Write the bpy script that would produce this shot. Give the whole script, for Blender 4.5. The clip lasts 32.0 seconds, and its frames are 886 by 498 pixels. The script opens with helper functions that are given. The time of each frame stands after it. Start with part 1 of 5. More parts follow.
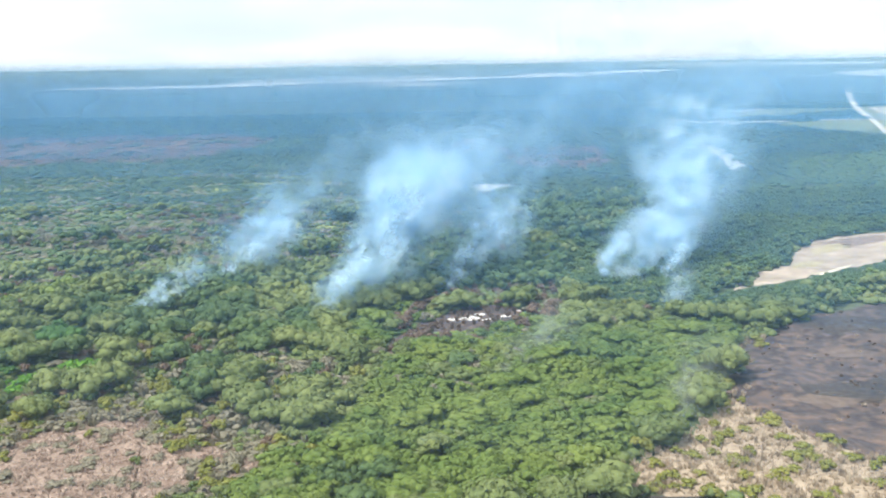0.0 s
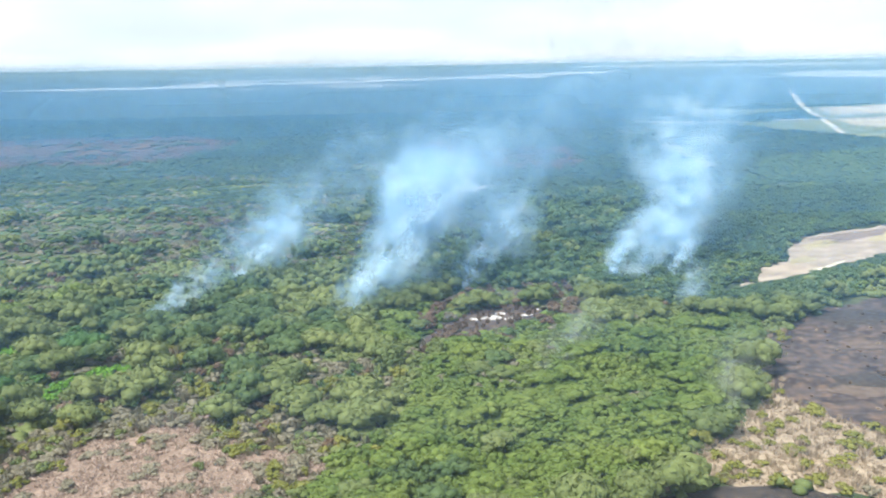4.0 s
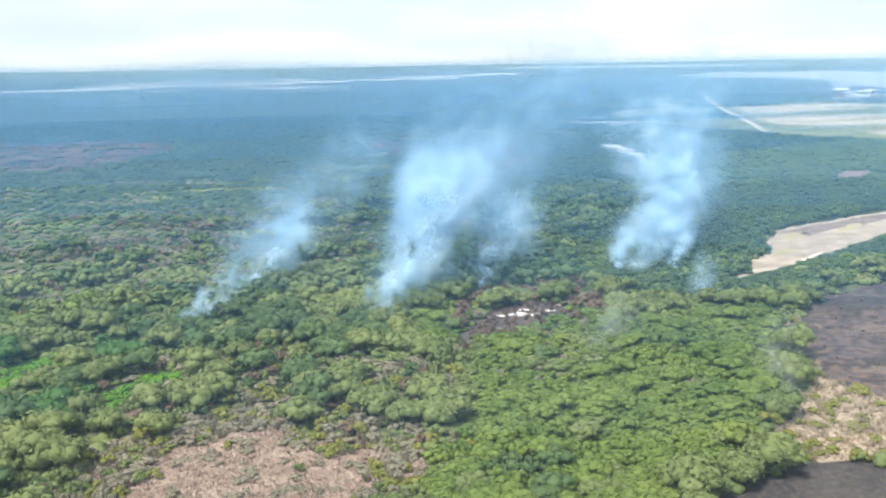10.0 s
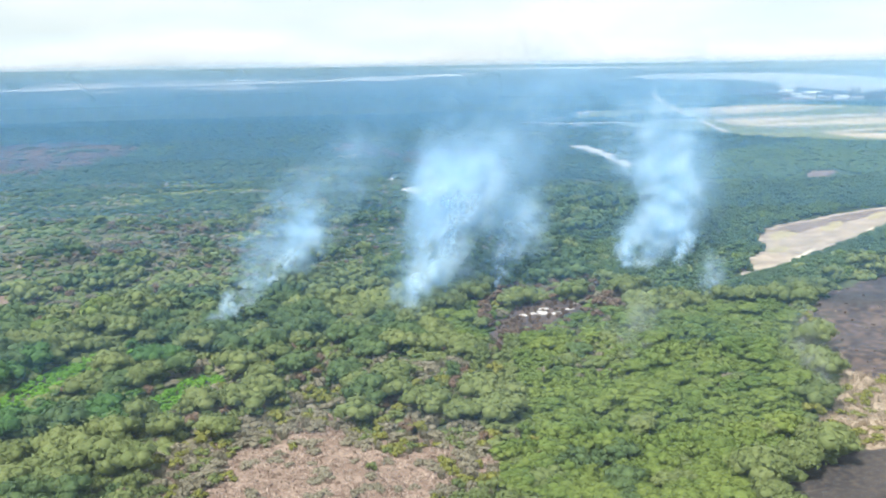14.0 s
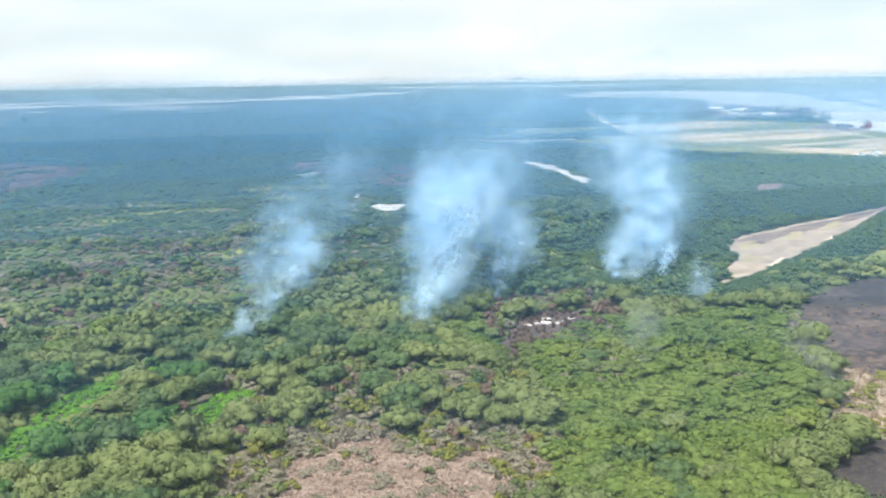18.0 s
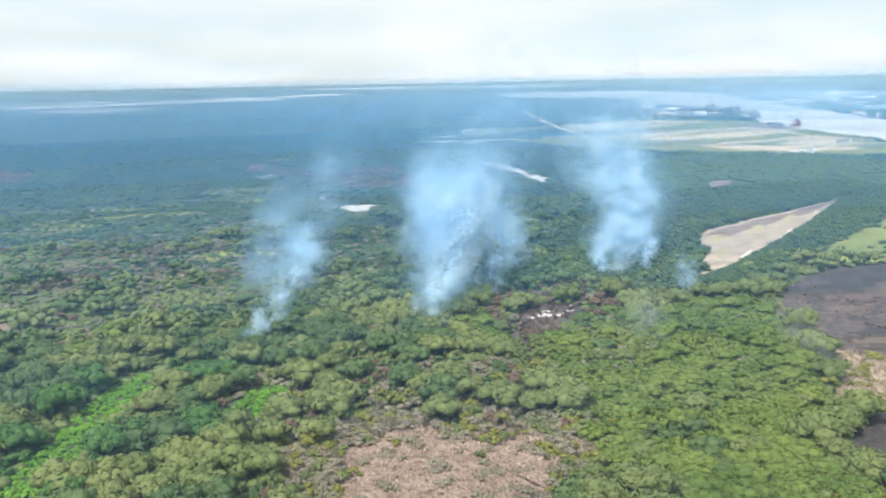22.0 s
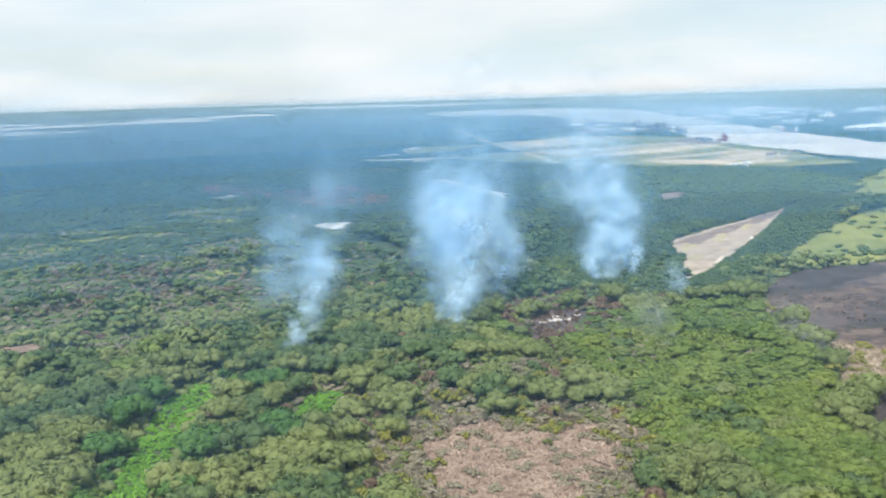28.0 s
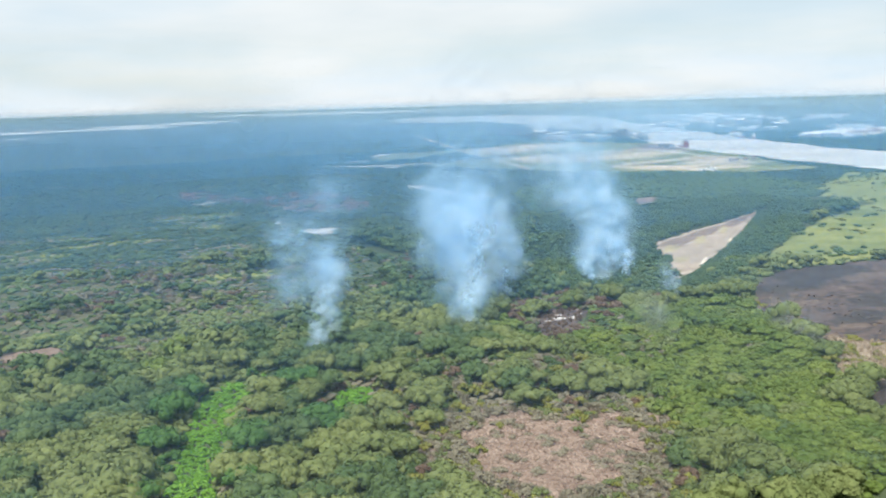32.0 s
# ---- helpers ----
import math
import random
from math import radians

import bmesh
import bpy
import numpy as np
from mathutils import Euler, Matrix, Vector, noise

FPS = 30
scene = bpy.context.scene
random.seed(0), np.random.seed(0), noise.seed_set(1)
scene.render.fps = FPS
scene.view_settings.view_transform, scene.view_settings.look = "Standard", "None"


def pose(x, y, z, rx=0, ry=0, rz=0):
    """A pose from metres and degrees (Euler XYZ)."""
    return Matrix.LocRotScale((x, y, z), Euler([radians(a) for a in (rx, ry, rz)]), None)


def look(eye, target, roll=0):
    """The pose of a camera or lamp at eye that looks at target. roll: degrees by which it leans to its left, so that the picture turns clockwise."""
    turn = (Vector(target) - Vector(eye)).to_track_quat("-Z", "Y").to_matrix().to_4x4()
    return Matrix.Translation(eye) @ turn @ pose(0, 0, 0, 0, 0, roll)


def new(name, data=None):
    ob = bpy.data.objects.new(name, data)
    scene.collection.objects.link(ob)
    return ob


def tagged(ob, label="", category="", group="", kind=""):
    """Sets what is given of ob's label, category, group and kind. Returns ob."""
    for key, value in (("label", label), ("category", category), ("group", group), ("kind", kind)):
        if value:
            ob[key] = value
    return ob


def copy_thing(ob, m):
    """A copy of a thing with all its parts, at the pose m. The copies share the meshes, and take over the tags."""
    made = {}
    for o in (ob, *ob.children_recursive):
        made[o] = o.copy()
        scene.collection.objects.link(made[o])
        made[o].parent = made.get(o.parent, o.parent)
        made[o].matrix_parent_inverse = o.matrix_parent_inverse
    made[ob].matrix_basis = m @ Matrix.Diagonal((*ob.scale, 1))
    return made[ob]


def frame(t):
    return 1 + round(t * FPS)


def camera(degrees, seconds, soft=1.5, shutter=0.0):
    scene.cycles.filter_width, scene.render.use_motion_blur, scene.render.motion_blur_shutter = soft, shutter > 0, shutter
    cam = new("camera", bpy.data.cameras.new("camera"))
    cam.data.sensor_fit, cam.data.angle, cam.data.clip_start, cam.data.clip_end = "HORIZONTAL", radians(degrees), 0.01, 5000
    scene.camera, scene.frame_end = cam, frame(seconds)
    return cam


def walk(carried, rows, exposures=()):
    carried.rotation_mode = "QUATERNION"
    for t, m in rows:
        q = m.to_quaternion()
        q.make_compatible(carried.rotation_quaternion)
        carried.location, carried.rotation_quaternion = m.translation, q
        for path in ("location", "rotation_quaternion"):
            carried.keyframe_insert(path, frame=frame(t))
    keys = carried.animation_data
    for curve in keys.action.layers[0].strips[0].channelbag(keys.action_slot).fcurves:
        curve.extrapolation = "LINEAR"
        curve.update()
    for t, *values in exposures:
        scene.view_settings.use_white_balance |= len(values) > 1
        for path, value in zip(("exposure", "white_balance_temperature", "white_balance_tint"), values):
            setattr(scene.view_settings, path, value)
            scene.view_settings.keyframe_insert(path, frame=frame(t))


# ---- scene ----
cam = camera(53.0, 32.0, soft=1.8)

# seconds, eye, yaw east of north, pitch, lean (degrees)
PATH = [
    (0.0, 0.02, 0.01, 89.99, 0.484, -11.714, -0.977),
    (0.5, -3.22, -0.05, 90.02, 0.937, -11.699, -0.987),
    (1.0, -6.51, -0.12, 90.05, 1.356, -11.691, -0.983),
    (1.5, -9.86, -0.18, 90.10, 1.732, -11.687, -0.967),
    (2.0, -13.27, -0.25, 90.16, 2.090, -11.687, -0.945),
    (2.5, -16.73, -0.32, 90.22, 2.457, -11.676, -0.940),
    (3.0, -20.20, -0.38, 90.29, 2.913, -11.676, -0.941),
    (3.5, -23.70, -0.43, 90.36, 3.486, -11.692, -0.948),
    (4.0, -27.23, -0.47, 90.41, 4.027, -11.687, -0.962),
    (4.5, -30.79, -0.50, 90.46, 4.538, -11.673, -0.979),
    (5.0, -34.36, -0.52, 90.51, 5.020, -11.661, -0.996),
    (5.5, -37.94, -0.53, 90.55, 5.472, -11.661, -1.010),
    (6.0, -41.52, -0.54, 90.59, 5.897, -11.686, -1.016),
    (6.5, -45.06, -0.56, 90.62, 6.518, -11.670, -1.040),
    (7.0, -48.62, -0.58, 90.66, 7.112, -11.660, -1.056),
    (7.5, -52.24, -0.58, 90.72, 7.569, -11.661, -1.056),
    (8.0, -55.87, -0.57, 90.79, 8.045, -11.674, -1.045),
    (8.5, -59.48, -0.55, 90.89, 8.627, -11.662, -1.052),
    (9.0, -63.11, -0.50, 91.01, 9.174, -11.665, -1.049),
    (9.5, -66.76, -0.41, 91.15, 9.620, -11.676, -1.022),
    (10.0, -70.42, -0.27, 91.32, 10.009, -11.688, -0.980),
    (10.5, -74.06, -0.09, 91.50, 10.387, -11.686, -0.962),
    (11.0, -77.66, 0.13, 91.69, 10.832, -11.689, -0.946),
    (11.5, -81.23, 0.39, 91.89, 11.298, -11.698, -0.926),
    (12.0, -84.77, 0.65, 92.08, 11.831, -11.708, -0.897),
    (12.5, -88.29, 0.91, 92.26, 12.372, -11.717, -0.852),
    (13.0, -91.83, 1.14, 92.43, 12.796, -11.717, -0.819),
    (13.5, -95.39, 1.32, 92.58, 13.153, -11.709, -0.809),
    (14.0, -98.98, 1.42, 92.70, 13.516, -11.689, -0.813),
    (14.5, -102.62, 1.44, 92.81, 13.932, -11.696, -0.780),
    (15.0, -106.29, 1.36, 92.90, 14.447, -11.706, -0.770),
    (15.5, -110.00, 1.21, 92.97, 15.032, -11.717, -0.779),
    (16.0, -113.75, 0.99, 93.03, 15.658, -11.726, -0.806),
    (16.5, -117.53, 0.75, 93.08, 16.296, -11.512, -0.847),
    (17.0, -121.36, 0.49, 93.16, 16.917, -10.945, -0.900),
    (17.5, -125.22, 0.24, 93.27, 17.478, -10.645, -0.903),
    (18.0, -129.11, 0.02, 93.40, 18.020, -10.603, -0.919),
    (18.5, -133.00, -0.18, 93.54, 18.646, -10.595, -0.966),
    (19.0, -136.89, -0.35, 93.70, 19.313, -10.604, -1.030),
    (19.5, -140.80, -0.49, 93.86, 19.954, -10.631, -1.064),
    (20.0, -144.73, -0.60, 94.02, 20.564, -10.643, -1.084),
    (20.5, -148.70, -0.68, 94.19, 21.055, -10.636, -1.099),
    (21.0, -152.66, -0.74, 94.35, 21.516, -10.625, -1.109),
    (21.5, -156.59, -0.77, 94.52, 22.016, -10.628, -1.110),
    (22.0, -160.49, -0.80, 94.69, 22.514, -10.628, -1.124),
    (22.5, -164.37, -0.84, 94.86, 23.033, -10.638, -1.163),
    (23.0, -168.23, -0.92, 95.02, 23.540, -10.660, -1.230),
    (23.5, -172.04, -1.03, 95.17, 24.026, -10.664, -1.309),
    (24.0, -175.81, -1.19, 95.33, 24.502, -10.579, -1.396),
    (24.5, -179.52, -1.39, 95.50, 24.955, -10.338, -1.479),
    (25.0, -183.19, -1.63, 95.68, 25.380, -9.678, -1.550),
    (25.5, -186.82, -1.91, 95.85, 25.790, -9.574, -1.599),
    (26.0, -190.43, -2.23, 96.02, 26.176, -9.594, -1.625),
    (26.5, -194.02, -2.57, 96.18, 26.540, -9.610, -1.634),
    (27.0, -197.61, -2.93, 96.34, 26.883, -9.616, -1.634),
    (27.5, -201.18, -3.30, 96.49, 27.208, -9.604, -1.630),
    (28.0, -204.75, -3.66, 96.63, 27.516, -9.568, -1.631),
    (28.5, -208.31, -4.02, 96.76, 27.842, -9.488, -1.654),
    (29.0, -211.84, -4.36, 96.89, 28.195, -9.389, -1.677),
    (29.5, -215.36, -4.67, 97.02, 28.561, -9.289, -1.691),
    (30.0, -218.83, -4.94, 97.17, 28.939, -9.213, -1.691),
    (30.5, -222.25, -5.18, 97.35, 29.389, -9.211, -1.682),
    (31.0, -225.62, -5.39, 97.55, 29.888, -9.219, -1.654),
    (31.5, -228.97, -5.57, 97.76, 30.209, -9.221, -1.615),
    (32.0, -232.33, -5.73, 97.98, 30.335, -9.223, -1.572),
]


def aimed(x, y, z, yaw, pitch, lean):
    """A camera pose from its compass turn, its pitch and its lean."""
    a, b = radians(yaw), radians(pitch)
    way = Vector((math.sin(a) * math.cos(b), math.cos(a) * math.cos(b), math.sin(b)))
    return look((x, y, z), Vector((x, y, z)) + way * 100, lean)


walk(cam, [(r[0], aimed(*r[1:])) for r in PATH], [(0.0, 0.45), (8.0, 0.42), (14.0, 0.38), (20.0, 0.28), (26.0, 0.20), (32.0, 0.10)])
scene.cycles.transparent_max_bounces = 200

# ---- sky and sun ----
SUN_EL, SUN_AZ = radians(58), radians(236)
world = bpy.data.worlds.new("sky")
scene.world = world
world.use_nodes = True
wt = world.node_tree
wt.nodes.clear()
w_out = wt.nodes.new("ShaderNodeOutputWorld")
w_bg = wt.nodes.new("ShaderNodeBackground")
w_sky = wt.nodes.new("ShaderNodeTexSky")
w_sky.sky_type = "NISHITA"
w_sky.sun_disc = False
w_sky.sun_elevation, w_sky.sun_rotation = SUN_EL, SUN_AZ
w_sky.dust_density = 0.6
w_bg.inputs["Strength"].default_value = 0.1
w_co = wt.nodes.new("ShaderNodeTexCoord")
w_sep = wt.nodes.new("ShaderNodeSeparateXYZ")
wt.links.new(w_co.outputs["Generated"], w_sep.inputs[0])
# clouds lie on a flat layer: divide the direction by its height
w_h = wt.nodes.new("ShaderNodeMath")
w_h.operation = "MAXIMUM"
w_h.inputs[1].default_value = 0.0
wt.links.new(w_sep.outputs["Z"], w_h.inputs[0])
w_h2 = wt.nodes.new("ShaderNodeMath")
w_h2.operation = "ADD"
w_h2.inputs[1].default_value = 0.14
wt.links.new(w_h.outputs[0], w_h2.inputs[0])
w_div = wt.nodes.new("ShaderNodeVectorMath")
w_div.operation = "DIVIDE"
w_cmb = wt.nodes.new("ShaderNodeCombineXYZ")
for k in range(3):
    wt.links.new(w_h2.outputs[0], w_cmb.inputs[k])
wt.links.new(w_co.outputs["Generated"], w_div.inputs[0])
wt.links.new(w_cmb.outputs[0], w_div.inputs[1])
w_noise = wt.nodes.new("ShaderNodeTexNoise")
w_noise.inputs["Scale"].default_value = 0.42
w_noise.inputs["Detail"].default_value = 5.0
w_noise.inputs["Roughness"].default_value = 0.5
wt.links.new(w_div.outputs[0], w_noise.inputs["Vector"])
w_ramp = wt.nodes.new("ShaderNodeValToRGB")
w_ramp.color_ramp.elements[0].position = 0.37
w_ramp.color_ramp.elements[0].color = (0.62, 0.62, 0.62, 1)
w_ramp.color_ramp.elements[1].position = 0.56
w_ramp.color_ramp.elements[1].color = (1, 1, 1, 1)
wt.links.new(w_noise.outputs["Fac"], w_ramp.inputs[0])
w_n2 = wt.nodes.new("ShaderNodeTexNoise")
w_n2.inputs["Scale"].default_value = 0.8
w_n2.inputs["Detail"].default_value = 4.0
wt.links.new(w_div.outputs[0], w_n2.inputs["Vector"])
w_cl = wt.nodes.new("ShaderNodeValToRGB")
w_cl.color_ramp.elements[0].position = 0.35
w_cl.color_ramp.elements[0].color = (0.78, 0.92, 1.02, 1)
w_cl.color_ramp.elements[1].position = 0.62
w_cl.color_ramp.elements[1].color = (0.95, 1.0, 1.02, 1)
wt.links.new(w_n2.outputs["Fac"], w_cl.inputs[0])
w_up = wt.nodes.new("ShaderNodeVectorMath")
w_up.operation = "SCALE"
w_up.inputs["Scale"].default_value = 8.9
wt.links.new(w_cl.outputs["Color"], w_up.inputs[0])
w_mix = wt.nodes.new("ShaderNodeMix")
w_mix.data_type = "RGBA"
wt.links.new(w_ramp.outputs["Color"], w_mix.inputs[0])
wt.links.new(w_sky.outputs[0], w_mix.inputs[6])
wt.links.new(w_up.outputs[0], w_mix.inputs[7])
wt.links.new(w_mix.outputs[2], w_bg.inputs["Color"])
wt.links.new(w_bg.outputs[0], w_out.inputs[0])

sun = new("sun", bpy.data.lights.new("sun", "SUN"))
sun.data.energy, sun.data.angle, sun.data.color = 5.5, radians(11.0), (1.0, 0.965, 0.90)
sun_way = Vector((math.sin(SUN_AZ) * math.cos(SUN_EL), math.cos(SUN_AZ) * math.cos(SUN_EL), math.sin(SUN_EL)))
sun.matrix_world = look(sun_way * 400, (0, 0, 0))

# ---- materials ----


def material(name):
    m = bpy.data.materials.new(name)
    m.use_nodes = True
    return m, m.node_tree, m.node_tree.nodes["Principled BSDF"]


def ramp_node(nt, stops):
    r = nt.nodes.new("ShaderNodeValToRGB")
    e = r.color_ramp.elements
    while len(e) < len(stops):
        e.new(0.5)
    for k, (p, c) in enumerate(stops):
        e[k].position, e[k].color = p, (*c, 1)
    return r


def noise_node(nt, co, scale, detail=3.0, rough=0.55):
    n = nt.nodes.new("ShaderNodeTexNoise")
    n.inputs["Scale"].default_value, n.inputs["Detail"].default_value = scale, detail
    n.inputs["Roughness"].default_value = rough
    nt.links.new(co, n.inputs["Vector"])
    return n.outputs["Fac"]


def blend(nt, fac, a, b, mode="MIX"):
    m = nt.nodes.new("ShaderNodeMix")
    m.data_type, m.blend_type = "RGBA", mode
    for slot, v in ((0, fac), (6, a), (7, b)):
        if isinstance(v, (int, float)):
            m.inputs[slot].default_value = v
        elif isinstance(v, tuple):
            m.inputs[slot].default_value = (*v, 1)
        else:
            nt.links.new(v, m.inputs[slot])
    return m.outputs[2]


def earth(name, a, b, c, big, fine, rough=0.9, bump=0.3, stretch=(1, 1, 1), spec=0.2):
    """Ground-like surface: a to b by broad patches, c by fine specks."""
    m, nt, bs = material(name)
    geo = nt.nodes.new("ShaderNodeNewGeometry")
    mp = nt.nodes.new("ShaderNodeMapping")
    mp.inputs["Scale"].default_value = stretch
    nt.links.new(geo.outputs["Position"], mp.inputs[0])
    co = mp.outputs[0]
    n1 = noise_node(nt, co, big, 5.0, 0.6)
    n2 = noise_node(nt, co, fine, 4.0, 0.65)
    r1 = ramp_node(nt, [(0.36, a), (0.64, b)])
    nt.links.new(n1, r1.inputs[0])
    r2 = ramp_node(nt, [(0.46, (0, 0, 0)), (0.68, (1, 1, 1))])
    nt.links.new(n2, r2.inputs[0])
    nt.links.new(blend(nt, r2.outputs[0], r1.outputs[0], c), bs.inputs["Base Color"])
    bs.inputs["Roughness"].default_value = rough
    bs.inputs["Specular IOR Level"].default_value = spec
    if bump:
        bp = nt.nodes.new("ShaderNodeBump")
        bp.inputs["Strength"].default_value, bp.inputs["Distance"].default_value = bump, 1.0 / fine * 0.3
        nt.links.new(n2, bp.inputs["Height"])
        nt.links.new(bp.outputs[0], bs.inputs["Normal"])
    return m


def leafage(name, a, b, c, tree=0.16, rough=0.65):
    """Foliage: a to b from tree to tree, c on single clumps."""
    m, nt, bs = material(name)
    geo = nt.nodes.new("ShaderNodeNewGeometry")
    co = geo.outputs["Position"]
    n1 = noise_node(nt, co, tree, 3.0, 0.6)
    n0 = noise_node(nt, co, 0.03, 3.0, 0.55)
    add = nt.nodes.new("ShaderNodeMath")
    add.operation = "ADD"
    nt.links.new(n1, add.inputs[0])
    nt.links.new(n0, add.inputs[1])
    half = nt.nodes.new("ShaderNodeMath")
    half.operation = "MULTIPLY"
    half.inputs[1].default_value = 0.5
    nt.links.new(add.outputs[0], half.inputs[0])
    r1 = ramp_node(nt, [(0.38, a), (0.62, b)])
    nt.links.new(half.outputs[0], r1.inputs[0])
    r2 = ramp_node(nt, [(0.5, (0, 0, 0)), (1.0, (0.28, 0.28, 0.28))])
    nt.links.new(geo.outputs["Random Per Island"], r2.inputs[0])
    col = blend(nt, r2.outputs[0], r1.outputs[0], c)
    n3 = noise_node(nt, co, 2.2, 3.0, 0.7)
    r3 = ramp_node(nt, [(0.3, (0.74, 0.74, 0.74)), (0.7, (1.18, 1.18, 1.18))])
    nt.links.new(n3, r3.inputs[0])
    skin = blend(nt, 1.0, col, r3.outputs[0], "MULTIPLY")
    nt.links.new(skin, bs.inputs["Base Color"])
    bs.inputs["Roughness"].default_value = rough
    bs.inputs["Specular IOR Level"].default_value = 0.2
    glow = nt.nodes.new("ShaderNodeBsdfTranslucent")
    nt.links.new(skin, glow.inputs[0])
    both = nt.nodes.new("ShaderNodeMixShader")
    both.inputs[0].default_value = 0.12
    nt.links.new(bs.outputs[0], both.inputs[1])
    nt.links.new(glow.outputs[0], both.inputs[2])
    nt.links.new(both.outputs[0], nt.nodes["Material Output"].inputs[0])
    bp = nt.nodes.new("ShaderNodeBump")
    bp.inputs["Strength"].default_value, bp.inputs["Distance"].default_value = 0.5, 0.3
    nt.links.new(n3, bp.inputs["Height"])
    nt.links.new(bp.outputs[0], bs.inputs["Normal"])
    return m


def plain(name, a, b, scale, rough=0.7, metal=0.0):
    return earth(name, a, b, tuple(0.8 * v for v in a), scale, scale * 6, rough, 0.15)


def veil(name, colour, density, low, high, grain, holes, clean=1.0):
    """Lit sheets added for distance haze, which is put into their colour; most light passes. They fade with height
    between low and high metres, and are thinner (clean) towards the river to keep it clear.
    """
    m, nt, bs = material(name)
    nt.nodes.remove(bs)
    out = nt.nodes["Material Output"]
    geo = nt.nodes.new("ShaderNodeNewGeometry")
    sep = nt.nodes.new("ShaderNodeSeparateXYZ")
    nt.links.new(geo.outputs["Position"], sep.inputs[0])
    mr = nt.nodes.new("ShaderNodeMapRange")
    mr.interpolation_type = "SMOOTHSTEP"
    for k, v in zip((1, 2, 3, 4), (low, high, 1.0, 0.0)):
        mr.inputs[k].default_value = v
    nt.links.new(sep.outputs["Z"], mr.inputs[0])
    n = noise_node(nt, geo.outputs["Position"], grain, 3.0, 0.55)
    m2 = nt.nodes.new("ShaderNodeMapRange")
    for k, v in zip((1, 2, 3, 4), (0.3, 0.7, 1.0 - holes, 1.0 + holes)):
        m2.inputs[k].default_value = v
    nt.links.new(n, m2.inputs[0])
    mul = nt.nodes.new("ShaderNodeMath")
    mul.operation = "MULTIPLY"
    nt.links.new(mr.outputs[0], mul.inputs[0])
    nt.links.new(m2.outputs[0], mul.inputs[1])
    mul2 = nt.nodes.new("ShaderNodeMath")
    mul2.operation = "MULTIPLY"
    mul2.use_clamp = True
    mul2.inputs[1].default_value = density
    nt.links.new(mul.outputs[0], mul2.inputs[0])
    # painted haze is cut by bearing so the river side shows clearly
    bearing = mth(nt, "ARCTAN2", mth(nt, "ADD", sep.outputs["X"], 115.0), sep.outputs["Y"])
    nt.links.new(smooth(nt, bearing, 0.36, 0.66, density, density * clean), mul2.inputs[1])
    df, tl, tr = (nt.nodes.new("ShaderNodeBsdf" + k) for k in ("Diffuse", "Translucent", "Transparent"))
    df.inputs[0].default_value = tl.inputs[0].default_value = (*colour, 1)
    both = nt.nodes.new("ShaderNodeMixShader")
    nt.links.new(df.outputs[0], both.inputs[1])
    nt.links.new(tl.outputs[0], both.inputs[2])
    mix = nt.nodes.new("ShaderNodeMixShader")
    nt.links.new(mul2.outputs[0], mix.inputs[0])
    nt.links.new(tr.outputs[0], mix.inputs[1])
    nt.links.new(both.outputs[0], mix.inputs[2])
    nt.links.new(mix.outputs[0], out.inputs[0])
    return m


def mth(nt, op, x, y=None):
    n = nt.nodes.new("ShaderNodeMath")
    n.operation = op
    for k, v in ((0, x), (1, y)):
        if v is None:
            continue
        if isinstance(v, (int, float)):
            n.inputs[k].default_value = v
        else:
            nt.links.new(v, n.inputs[k])
    return n.outputs[0]


def smooth(nt, v, a, b, to0, to1):
    n = nt.nodes.new("ShaderNodeMapRange")
    n.interpolation_type = "SMOOTHSTEP"
    for k, q in zip((1, 2, 3, 4), (a, b, to0, to1)):
        n.inputs[k].default_value = q
    nt.links.new(v, n.inputs[0])
    return n.outputs[0]


